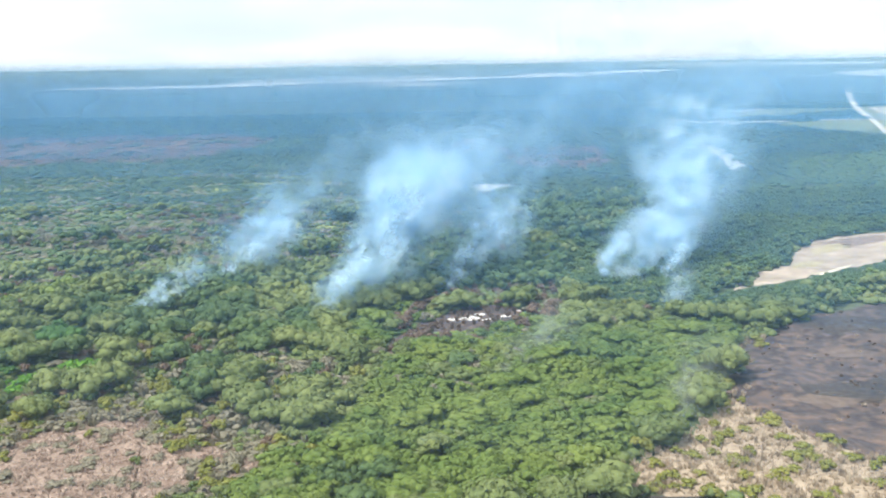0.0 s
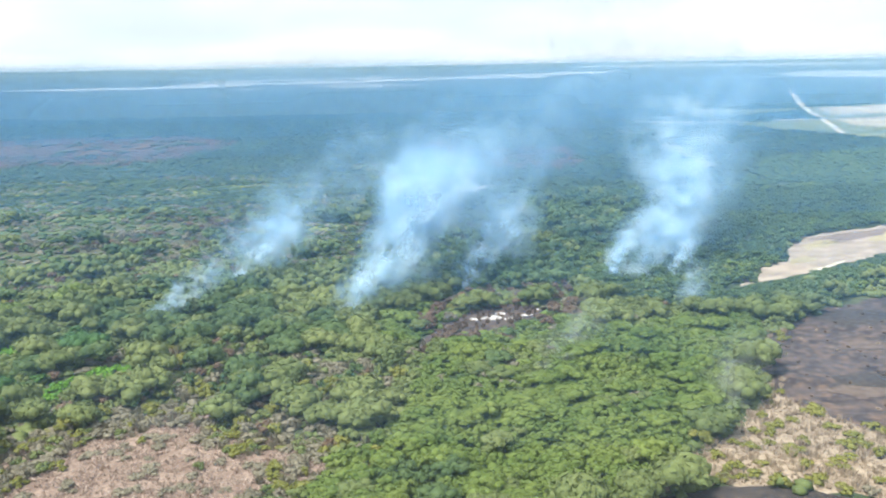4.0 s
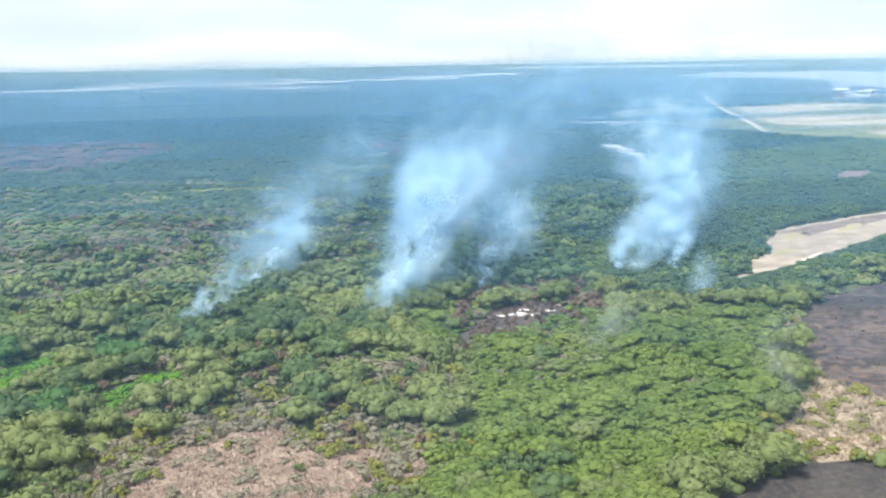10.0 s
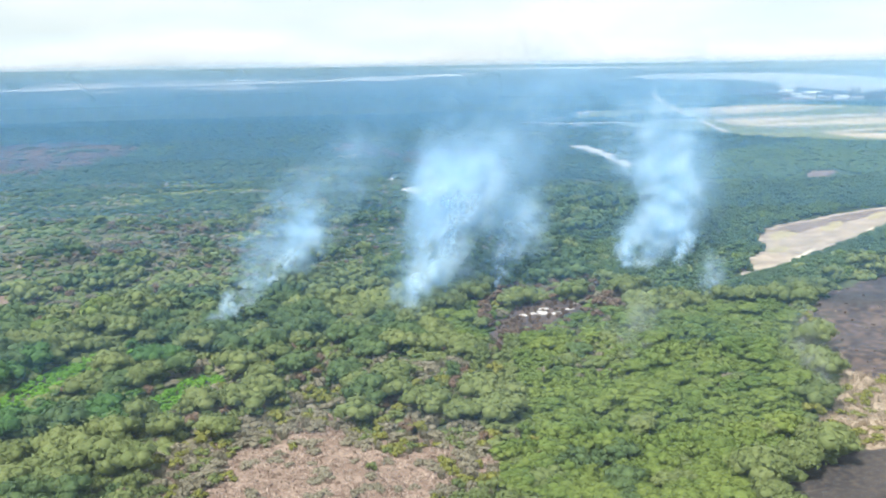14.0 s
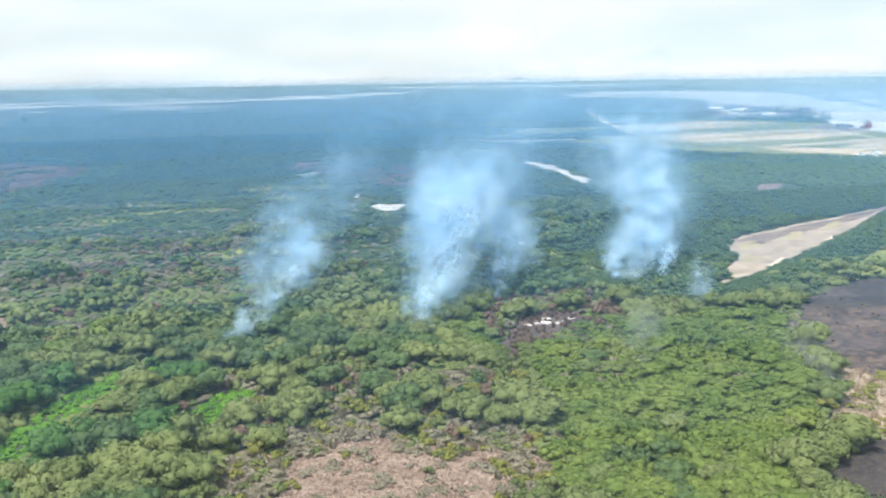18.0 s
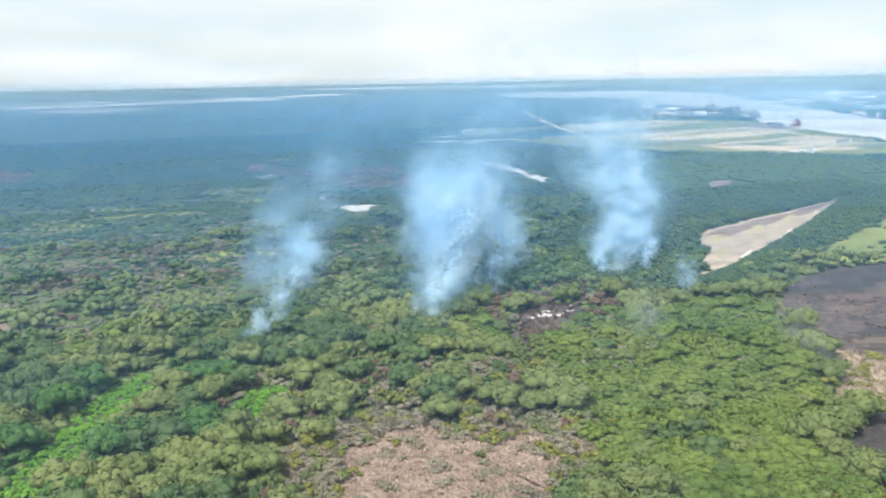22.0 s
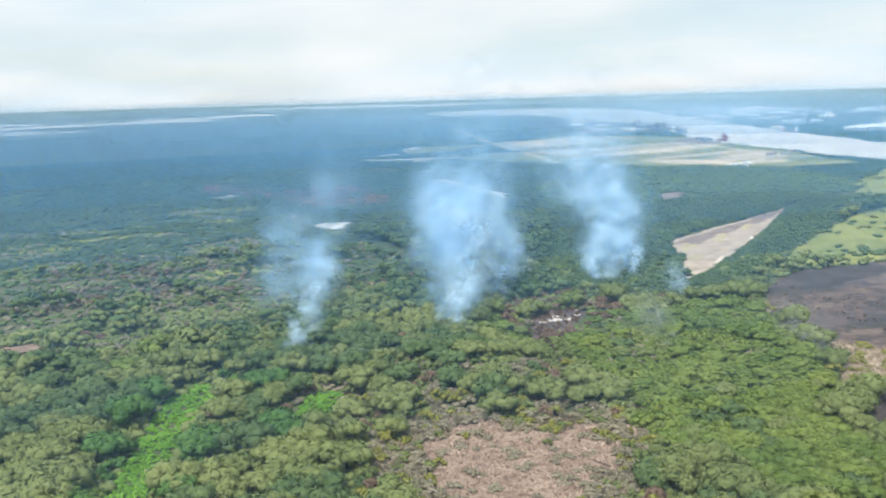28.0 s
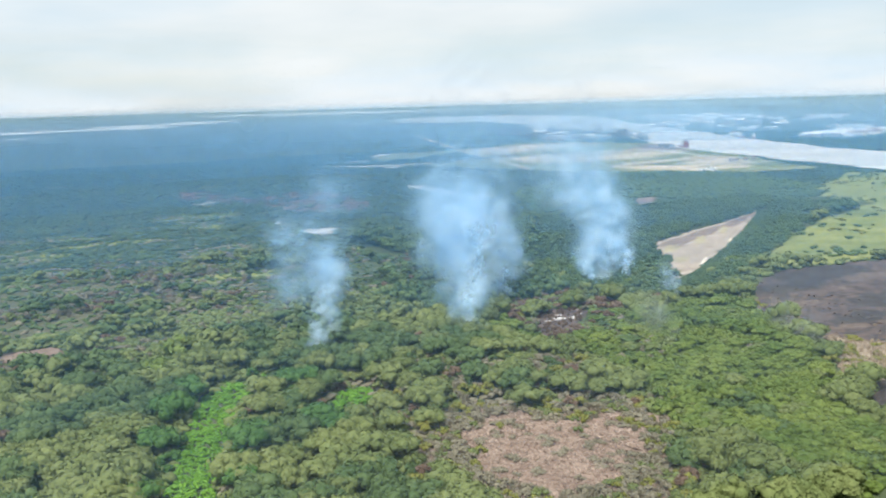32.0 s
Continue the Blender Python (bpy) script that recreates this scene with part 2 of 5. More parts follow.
def drift_smoke(name, x, y, run, top, r0, r1, density, white, blue, fade=0.45):
    """Smoke that drifts down the wind from (x, y) for run metres, rising to top and widening from r0 to r1; it thins outwards and is torn."""
    m, nt, bs = material(name)
    nt.nodes.remove(bs)
    out = nt.nodes["Material Output"]
    geo = nt.nodes.new("ShaderNodeNewGeometry")
    sep = nt.nodes.new("ShaderNodeSeparateXYZ")
    wob = nt.nodes.new("ShaderNodeTexNoise")
    wob.inputs["Scale"].default_value, wob.inputs["Detail"].default_value = 0.55 / r1, 2.0
    nt.links.new(geo.outputs["Position"], wob.inputs["Vector"])
    wv = nt.nodes.new("ShaderNodeVectorMath")
    wv.operation = "MULTIPLY_ADD"
    wv.inputs[1].default_value = (2.0 * r1, 2.0 * r1, 1.6 * r1)
    wv.inputs[2].default_value = (-1.0 * r1, -1.0 * r1, -0.8 * r1)
    nt.links.new(wob.outputs["Color"], wv.inputs[0])
    # the swirl grows from nothing at the source
    far = nt.nodes.new("ShaderNodeVectorMath")
    far.operation = "DISTANCE"
    far.inputs[1].default_value = (x, y, 0)
    nt.links.new(geo.outputs["Position"], far.inputs[0])
    grow = nt.nodes.new("ShaderNodeVectorMath")
    grow.operation = "SCALE"
    nt.links.new(wv.outputs[0], grow.inputs[0])
    nt.links.new(smooth(nt, far.outputs["Value"], 2.0, run * 0.45, 0.0, 1.0), grow.inputs["Scale"])
    moved = nt.nodes.new("ShaderNodeVectorMath")
    moved.operation = "ADD"
    nt.links.new(geo.outputs["Position"], moved.inputs[0])
    nt.links.new(grow.outputs[0], moved.inputs[1])
    nt.links.new(moved.outputs[0], sep.inputs[0])
    px, py, pz = mth(nt, "SUBTRACT", sep.outputs[0], x), mth(nt, "SUBTRACT", sep.outputs[1], y), sep.outputs[2]
    along = mth(nt, "ADD", mth(nt, "MULTIPLY", px, WIND[0]), mth(nt, "MULTIPLY", py, WIND[1]))
    across = mth(nt, "SUBTRACT", mth(nt, "MULTIPLY", px, WIND[1]), mth(nt, "MULTIPLY", py, WIND[0]))
    s = mth(nt, "MINIMUM", mth(nt, "MAXIMUM", mth(nt, "DIVIDE", along, run), 0.0), 1.2)
    az = mth(nt, "ADD", mth(nt, "MULTIPLY", mth(nt, "POWER", s, 0.65), top), 2.0)
    rr = mth(nt, "ADD", mth(nt, "MULTIPLY", mth(nt, "POWER", s, 0.55), r1 - r0), r0)
    dz = mth(nt, "SUBTRACT", pz, az)
    d = mth(nt, "SQRT", mth(nt, "ADD", mth(nt, "MULTIPLY", across, across), mth(nt, "MULTIPLY", dz, dz)))
    d = mth(nt, "DIVIDE", d, rr)
    core = smooth(nt, d, 0.15, 1.15, 1.0, 0.0)
    n = noise_node(nt, geo.outputs["Position"], 2.1 / r1 + 0.03, 5.0, 0.58)
    torn = smooth(nt, n, 0.37, 0.63, 0.05, 1.9)
    dens = mth(nt, "MULTIPLY", mth(nt, "MULTIPLY", core, torn), smooth(nt, s, fade, 1.05, 1.0, 0.0))
    alpha = mth(nt, "MINIMUM", mth(nt, "MULTIPLY", dens, density), 0.9)
    col = blend(nt, mth(nt, "MINIMUM", dens, 1.0), blue, white)
    df, tl, tr = (nt.nodes.new("ShaderNodeBsdf" + k) for k in ("Diffuse", "Translucent", "Transparent"))
    nt.links.new(col, df.inputs[0])
    nt.links.new(col, tl.inputs[0])
    both = nt.nodes.new("ShaderNodeMixShader")
    nt.links.new(df.outputs[0], both.inputs[1])
    nt.links.new(tl.outputs[0], both.inputs[2])
    mix = nt.nodes.new("ShaderNodeMixShader")
    nt.links.new(alpha, mix.inputs[0])
    nt.links.new(tr.outputs[0], mix.inputs[1])
    nt.links.new(both.outputs[0], mix.inputs[2])
    nt.links.new(mix.outputs[0], out.inputs[0])
    return m


WIND = (0.53, 0.848)
M_GROUND = earth("forest_floor", (0.050, 0.074, 0.035), (0.088, 0.104, 0.050), (0.036, 0.056, 0.028), 0.010, 0.10, bump=0.6)
M_DRY = earth("dry_litter", (0.17, 0.118, 0.09), (0.31, 0.235, 0.185), (0.11, 0.072, 0.055), 0.12, 0.8)
M_BRUSH = earth("straw_ground", (0.27, 0.215, 0.155), (0.39, 0.32, 0.235), (0.17, 0.125, 0.085), 0.12, 0.7)
M_BURNT = earth("burnt_ground", (0.034, 0.030, 0.034), (0.082, 0.067, 0.066), (0.165, 0.112, 0.082), 0.07, 0.26)
M_CHAR = earth("charred_ground", (0.030, 0.028, 0.030), (0.055, 0.048, 0.046), (0.09, 0.07, 0.055), 0.08, 0.6)
M_ASH = earth("ash", (0.42, 0.39, 0.36), (0.62, 0.585, 0.54), (0.22, 0.19, 0.17), 0.25, 0.9)
M_GRASS = earth("yellow_grass", (0.15, 0.18, 0.045), (0.26, 0.265, 0.075), (0.11, 0.14, 0.05), 0.03, 0.30)
M_MEADOW = earth("meadow", (0.088, 0.135, 0.046), (0.150, 0.172, 0.070), (0.07, 0.10, 0.042), 0.03, 0.25)
M_SAND = earth("lagoon_mud", (0.23, 0.178, 0.15), (0.44, 0.36, 0.295), (0.34, 0.30, 0.19), 0.09, 0.5, rough=0.8)
M_MUD = earth("dark_mud", (0.18, 0.138, 0.118), (0.275, 0.215, 0.18), (0.13, 0.105, 0.09), 0.06, 0.4)
M_CREEP = leafage("creeper_leaves", (0.080, 0.205, 0.022), (0.16, 0.33, 0.034), (0.24, 0.42, 0.055), tree=0.3)
M_TAN = earth("bare_field", (0.42, 0.325, 0.22), (0.60, 0.50, 0.37), (0.28, 0.27, 0.15), 0.008, 0.035, stretch=(0.4, 1.6, 1))
M_FIELD = earth("green_field", (0.15, 0.18, 0.075), (0.27, 0.255, 0.125), (0.11, 0.14, 0.06), 0.008, 0.035, stretch=(0.4, 1.6, 1))
M_SALT = earth("salt_flat", (0.72, 0.70, 0.67), (0.85, 0.84, 0.82), (0.55, 0.52, 0.48), 0.004, 0.03)
M_RED = earth("reddish_scrub", (0.115, 0.075, 0.066), (0.165, 0.108, 0.092), (0.06, 0.062, 0.045), 0.012, 0.06)
M_SCRUB = earth("scrub_ground", (0.070, 0.082, 0.044), (0.128, 0.118, 0.074), (0.050, 0.068, 0.034), 0.03, 0.25)
M_STUBBLE = earth("stubble", (0.10, 0.076, 0.064), (0.165, 0.125, 0.098), (0.07, 0.055, 0.05), 0.09, 0.5)
M_ALGAE = earth("dry_algae", (0.33, 0.285, 0.165), (0.43, 0.375, 0.225), (0.30, 0.25, 0.17), 0.08, 0.4)
M_ROAD = earth("dirt_road", (0.55, 0.48, 0.37), (0.68, 0.61, 0.50), (0.42, 0.36, 0.27), 0.05, 0.3)


def water(name, col, rough):
    m, nt, bs = material(name)
    geo = nt.nodes.new("ShaderNodeNewGeometry")
    n = noise_node(nt, geo.outputs["Position"], 0.006, 4.0)
    r = ramp_node(nt, [(0.35, col), (0.65, tuple(min(1, v * 1.18) for v in col))])
    nt.links.new(n, r.inputs[0])
    nt.links.new(r.outputs[0], bs.inputs["Base Color"])
    bs.inputs["Roughness"].default_value = rough
    n2 = noise_node(nt, geo.outputs["Position"], 0.5, 3.0)
    bp = nt.nodes.new("ShaderNodeBump")
    bp.inputs["Strength"].default_value, bp.inputs["Distance"].default_value = 0.15, 0.3
    nt.links.new(n2, bp.inputs["Height"])
    nt.links.new(bp.outputs[0], bs.inputs["Normal"])
    return m


M_RIVER = water("silty_river", (0.55, 0.51, 0.45), 0.35)
M_POND = water("shallow_pond", (0.50, 0.48, 0.44), 0.25)

M_OLIVE = leafage("olive_leaves", (0.098, 0.134, 0.042), (0.170, 0.205, 0.070), (0.225, 0.25, 0.095), tree=0.08)
M_BRIGHT = leafage("mangrove_leaves", (0.082, 0.134, 0.027), (0.150, 0.200, 0.043), (0.21, 0.25, 0.068), tree=0.06)
M_DARK = leafage("dark_mangrove_leaves", (0.052, 0.094, 0.034), (0.098, 0.146, 0.050), (0.14, 0.19, 0.07))
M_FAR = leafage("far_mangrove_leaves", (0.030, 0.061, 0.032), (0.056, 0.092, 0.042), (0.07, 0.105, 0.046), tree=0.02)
M_VIVID = leafage("vivid_leaves", (0.038, 0.098, 0.024), (0.080, 0.165, 0.038), (0.13, 0.23, 0.055))
M_YELLOW = leafage("yellowing_leaves", (0.15, 0.165, 0.035), (0.235, 0.235, 0.055), (0.29, 0.27, 0.07))
M_FLOWER = leafage("yellow_blossom", (0.36, 0.28, 0.02), (0.55, 0.42, 0.03), (0.62, 0.50, 0.06))
M_GREY = leafage("dead_grey_twigs", (0.165, 0.150, 0.100), (0.26, 0.235, 0.165), (0.33, 0.295, 0.22))
M_BROWN = leafage("scorched_leaves", (0.115, 0.075, 0.052), (0.19, 0.130, 0.090), (0.24, 0.17, 0.11))
M_TWIG = earth("dry_branches", (0.33, 0.25, 0.20), (0.56, 0.46, 0.385), (0.20, 0.125, 0.09), 0.16, 1.2)
M_STRAW = earth("straw", (0.33, 0.265, 0.19), (0.47, 0.39, 0.29), (0.22, 0.16, 0.11), 0.14, 1.2)
M_BARK = earth("bark", (0.13, 0.10, 0.075), (0.22, 0.18, 0.14), (0.08, 0.06, 0.045), 0.8, 5.0)

# ---- helpers for meshes ----
REF = np.array([-115.0, 0.0, 94.0])


def far_fold(V):
    """Folds land past 3 km into a slope that ends on the horizon 4.8 km out."""
    V = np.array(V, dtype=float).reshape(-1, 3)
    d = V[:, :2] - REF[:2]
    D = np.maximum(np.hypot(d[:, 0], d[:, 1]), 1e-6)
    k = np.where(D > 3000, (3000 + 1800 * (1 - 3000 / np.maximum(D, 3000))) / D, 1.0)
    out = V.copy()
    out[:, :2] = REF[:2] + d * k[:, None]
    out[:, 2] = REF[2] * (1 - k) + V[:, 2] * np.where(D > 3000, np.maximum(k, 0.4), 1)
    return out


def array_mesh(name, V, F, mats, index=None, smooth=True):
    """A mesh from arrays: V n x 3, F m x 3 triangles or m x 4 quads."""
    me = bpy.data.meshes.new(name)
    V, F = np.asarray(V, dtype=np.float32), np.asarray(F, dtype=np.int32)
    k = F.shape[1]
    me.vertices.add(len(V))
    me.vertices.foreach_set("co", V.ravel())
    me.loops.add(F.size)
    me.loops.foreach_set("vertex_index", F.ravel())
    me.polygons.add(len(F))
    me.polygons.foreach_set("loop_start", np.arange(0, F.size, k, dtype=np.int32))
    me.polygons.foreach_set("loop_total", np.full(len(F), k, dtype=np.int32))
    if smooth:
        me.polygons.foreach_set("use_smooth", np.ones(len(F), dtype=bool))
    for m in mats:
        me.materials.append(m)
    if index is not None:
        me.polygons.foreach_set("material_index", np.asarray(index, dtype=np.int32))
    me.update(calc_edges=True)
    me.validate()
    return me


def part(name, bm, mat, parent=None, label="", smooth=False):
    me = bpy.data.meshes.new(name)
    bm.to_mesh(me)
    bm.free()
    if smooth:
        for p in me.polygons:
            p.use_smooth = True
    me.materials.append(mat)
    ob = new(name, me)
    if parent:
        ob.parent = parent
    if label:
        ob["label"] = label
    return ob


def box(bm, x0, y0, z0, x1, y1, z1, bevel=0.0):
    r = bmesh.ops.create_cube(bm, size=1.0)
    bmesh.ops.scale(bm, vec=(x1 - x0, y1 - y0, z1 - z0), verts=r["verts"])
    bmesh.ops.translate(bm, vec=((x0 + x1) / 2, (y0 + y1) / 2, (z0 + z1) / 2), verts=r["verts"])
    if bevel:
        es = list({e for v in r["verts"] for e in v.link_edges})
        bmesh.ops.bevel(bm, geom=es, offset=bevel, segments=1, affect="EDGES")


def rod(bm, a, b, r0, r1, n=6):
    """A tapered round bar from a to b."""
    a, b = Vector(a), Vector(b)
    d = b - a
    r = bmesh.ops.create_cone(bm, cap_ends=True, segments=n, radius1=r0, radius2=r1, depth=d.length)
    q = Vector((0, 0, 1)).rotation_difference(d.normalized()).to_matrix().to_4x4()
    bmesh.ops.transform(bm, matrix=Matrix.Translation((a + b) / 2) @ q, verts=r["verts"])


def inside(P, poly):
    """Which of the points P lie in the polygon."""
    x, y = P[:, 0], P[:, 1]
    hit = np.zeros(len(P), dtype=bool)
    q = list(poly)
    for (x0, y0), (x1, y1) in zip(q, q[1:] + q[:1]):
        c = (y0 > y) != (y1 > y)
        with np.errstate(divide="ignore", invalid="ignore"):
            hit ^= c & (x < (x1 - x0) * (y - y0) / (y1 - y0) + x0)
    return hit


def ragged(poly, rough, step):
    """The outline with points every step metres, each moved by up to rough metres."""
    out = []
    q = list(poly)
    for (x0, y0), (x1, y1) in zip(q, q[1:] + q[:1]):
        n = max(1, int(math.hypot(x1 - x0, y1 - y0) / step))
        for k in range(n):
            x, y = x0 + (x1 - x0) * k / n, y0 + (y1 - y0) * k / n
            s = 1.0 / (step * 3)
            w = noise.noise_vector((x * s, y * s, 3.7))
            w2 = noise.noise_vector((x * s * 3, y * s * 3, 9.1))
            out.append((x + rough * (w.x + 0.5 * w2.x) * 1.5, y + rough * (w.y + 0.5 * w2.y) * 1.5))
    return out


def sheet(name, poly, mat, z, rough, step, label, category):
    """A patch of ground or water that lies on the land."""
    bm = bmesh.new()
    bm.faces.new([bm.verts.new((x, y, 0)) for x, y in ragged(poly, rough, step)])
    bmesh.ops.triangulate(bm, faces=bm.faces[:])
    ys = [v.co.y for v in bm.verts]
    if max(ys) > 2500:
        for c in range(2400, int(max(ys)), 300):
            bmesh.ops.bisect_plane(bm, geom=bm.verts[:] + bm.edges[:] + bm.faces[:], plane_co=(0, c, 0), plane_no=(0, 1, 0))
        bmesh.ops.triangulate(bm, faces=bm.faces[:])
    bmesh.ops.recalc_face_normals(bm, faces=bm.faces[:])
    for f in bm.faces:
        if f.normal.z < 0:
            f.normal_flip()
    V = far_fold([v.co for v in bm.verts])
    for v, p in zip(bm.verts, V):
        far = math.hypot(p[0] - REF[0], p[1])
        v.co = (p[0], p[1], p[2] + z * (1 + far / 400))
    return tagged(part(name, bm, mat), label, category, kind="structure")


# ---- ground ----
def land():
    # rings round the middle of the flight, closer together near it
    rad = np.concatenate([np.arange(0, 600, 30), 600 * 1.06 ** np.arange(0, 29), [3000], 3000 * 1.12 ** np.arange(1, 26), [120000.0]])
    rad = np.unique(rad)
    n = 160
    a = np.arange(n) * 2 * math.pi / n
    V = np.stack([REF[0] + rad[:, None] * np.sin(a), REF[1] + rad[:, None] * np.cos(a), 0 * rad[:, None] + 0 * a], 2).reshape(-1, 3)
    F = []
    for i in range(len(rad) - 1):
        for j in range(n):
            F.append((i * n + j, i * n + (j + 1) % n, (i + 1) * n + (j + 1) % n, (i + 1) * n + j))
    F = np.array(F)[:, ::-1]
    ob = new("ground", array_mesh("ground", far_fold(V), F, [M_GROUND]))
    tagged(ob, "flat dark green and brown wooded plain reaching the horizon", "ground", kind="structure")


land()

# ---- patches of ground and water ----
DRY = [(-114, 211), (-92, 221), (-79, 231), (-72, 218), (-58, 206), (-44, 198), (-49, 178), (-58, 165), (-84, 146), (-113, 148), (-120, 185)]
OPEN_DRY = [(x + (x + 80) * 0.13, y + (y - 185) * 0.10) for x, y in DRY]
GREYWOOD = [(-122, 200), (-112, 226), (-88, 248), (-64, 266), (-34, 266), (-24, 250), (-36, 222), (-40, 200), (-58, 204), (-72, 216), (-79, 230), (-92, 220), (-114, 209)]
BURNT = [(69, 214), (80, 240), (92, 262), (106, 285), (140, 309), (184, 326), (262, 310), (420, 300), (420, 150), (150, 130), (100, 178), (90, 198)]
BRUSH = [(30, 172), (40, 186), (62, 203), (72, 222), (80, 224), (92, 200), (108, 178), (130, 150), (100, 130), (84, 160), (56, 174)]
CHAR = [(12, 158), (20, 167), (52, 173), (84, 160), (100, 130), (60, 105), (10, 130)]
LAGOON = [(113, 337), (120, 340), (143, 353), (209, 392), (291, 446), (395, 517), (325, 488), (262, 469), (188, 437), (163, 399), (133, 361)]
GRASS = [(178, 338), (214, 362), (290, 402), (365, 438), (450, 468), (640, 520), (640, 330), (420, 303), (262, 312), (186, 328)]
FARGRASS = [(505, 470), (515, 556), (640, 640), (780, 700), (812, 640), (760, 480), (640, 420)]
ASHPIT = [(-4, 309), (13, 340), (33, 332), (31, 312), (10, 292), (-8, 284)]
GULLY = [(-34, 203), (-29, 232), (-21, 262), (-15, 284), (-8, 301), (0, 300), (-8, 283), (-17, 261), (-26, 231), (-31, 202)]
CREEP_A = [(-198, 180), (-184, 226), (-168, 266), (-156, 293), (-131, 305), (-126, 292), (-148, 277), (-162, 243), (-175, 210), (-187, 180)]
CREEP_B = [(-133, 243), (-118, 267), (-103, 273), (-105, 260), (-122, 236)]
TANLEFT = [(-214, 374), (-212, 402), (-190, 397), (-184, 384), (-196, 367)]

sheet("burnt_field", BURNT, M_BURNT, 0.03, 3.0, 4.0, "blackened burnt marsh ground with brown stubble", "burnt ground")
sheet("charred_strip", CHAR, M_CHAR, 0.04, 2.0, 4.0, "charred black ground beside dry brush", "burnt ground")
for k, (x, y, r) in enumerate([(150, 292, 16), (196, 306, 22), (232, 262, 26), (120, 232, 12), (168, 246, 18)]):
    ring = [(x + r * 1.6 * math.cos(a), y + r * 0.7 * math.sin(a)) for a in (i * 0.63 for i in range(10))]
    sheet("charred_patch", ring, M_CHAR, 0.06, r * 0.25, 4.0, "coal-black burnt patch in the marsh", "burnt ground")
for k, (x, y, r) in enumerate([(158, 275, 10), (128, 262, 8), (110, 225, 9), (205, 285, 12), (140, 205, 10), (260, 290, 14)]):
    ring = [(x + r * 1.7 * math.cos(a), y + r * 0.5 * math.sin(a)) for a in (i * 0.63 for i in range(10))]
    sheet("stubble_patch", ring, M_STUBBLE, 0.05, r * 0.4, 3.0, "brown half-burnt stubble on black ground", "stubble")
sheet("dry_clearing", OPEN_DRY, M_DRY, 0.03, 6.0, 3.5, "pale brown clearing littered with dry branches", "clearing")
sheet("thicket_ground", GREYWOOD, M_SCRUB, 0.02, 4.0, 4.0, "brownish ground under grey thickets", "scrub")
sheet("brush_ground", BRUSH, M_BRUSH, 0.05, 2.5, 3.0, "straw-coloured ground under dry brush", "clearing")
sheet("lagoon_bed", LAGOON, M_SAND, 0.03, 3.0, 5.0, "dried lagoon bed of pale sand and yellow algae", "lagoon")
sheet("lagoon_mud", [(188, 432), (262, 464), (325, 484), (392, 515), (318, 470), (255, 447), (205, 421)], M_MUD, 0.05, 3.0, 5.0, "dark wet mud along the lagoon edge", "mud")
for x, y, p, q, m, lab in [(190, 418, 16, 5, M_ALGAE, "yellow dried algae on the lagoon bed"), (232, 432, 20, 4, M_ALGAE, "yellow dried algae on the lagoon bed"), (165, 384, 12, 5, M_ALGAE, "yellow dried algae on the lagoon bed"), (280, 455, 18, 4, M_ALGAE, "yellow dried algae on the lagoon bed"),
                          (205, 428, 16, 4, M_MUD, "damp mud patch on the lagoon bed"), (258, 450, 18, 3, M_MUD, "damp mud patch on the lagoon bed")] + [(230, 405, 30, 1.2, M_ROAD, "thin pale salt crust on the lagoon shore"), (170, 371, 18, 1.2, M_ROAD, "thin pale salt crust on the lagoon shore")]:
    t = math.atan2(0.62, 0.78)
    ring = [(x + p * math.cos(k) * math.cos(t) - q * math.sin(k) * math.sin(t), y + p * math.cos(k) * math.sin(t) + q * math.sin(k) * math.cos(t)) for k in (i * 0.57 for i in range(11))]
    sheet("lagoon_patch", ring, m, 0.07, q * 0.5, 2.5, lab, "lagoon")
sheet("grass_field", GRASS, M_GRASS, 0.03, 4.0, 6.0, "yellow-green marsh grass field", "grass")
sheet("far_grass_field", FARGRASS, M_GRASS, 0.04, 10.0, 14.0, "light green grassland with shrubs", "grass")
sheet("ash_pit", ASHPIT, M_BURNT, 0.03, 2.0, 3.0, "scorched brown clearing in the forest", "burnt ground")
for x, y, r in [(12, 309, 3.6), (20, 307, 2.6), (6, 308, 1.9), (16, 314, 1.8), (25, 311, 1.7), (31, 318, 1.4)]:
    ring = [(x + r * 1.25 * math.cos(a), y + r * 0.85 * math.sin(a)) for a in (i * 0.63 for i in range(10))]
    sheet("ash_heap", ring, M_ASH, 0.08, r * 0.35, 1.0, "white ash lying in a scorched clearing", "ash")
sheet("gully", GULLY, M_BURNT, 0.05, 0.8, 3.0, "dark muddy gully through the mangrove", "gully")
sheet("bare_patch", TANLEFT, M_DRY, 0.03, 2.0, 3.0, "bare tan patch between trees", "clearing")
sheet("pond", [(28, 667), (40, 678), (50, 672), (60, 664), (50, 652), (44, 638), (32, 634), (30, 650)], M_POND, 0.05, 2.0, 4.0, "small pale pond in the forest", "pond")
sheet("pond", [(26, 733), (36, 742), (46, 736), (42, 730), (36, 728), (30, 722)], M_POND, 0.05, 1.5, 3.0, "tiny pale pond beside a larger one", "pond")
for x, y in [(20, 940), (34, 950), (50, 944)]:
    sheet("pond", [(x - 7, y - 6), (x + 5, y - 9), (x + 8, y + 4), (x - 3, y + 8)], M_POND, 0.05, 1.5, 3.0, "speck of pale water in the scrub", "pond")
sheet("channel", [(285, 966), (303, 958), (300, 925), (286, 845), (265, 750), (257, 733), (247, 737), (255, 770), (271, 852)], M_POND, 0.05, 4.0, 8.0, "pale silted water channel in the forest", "channel")
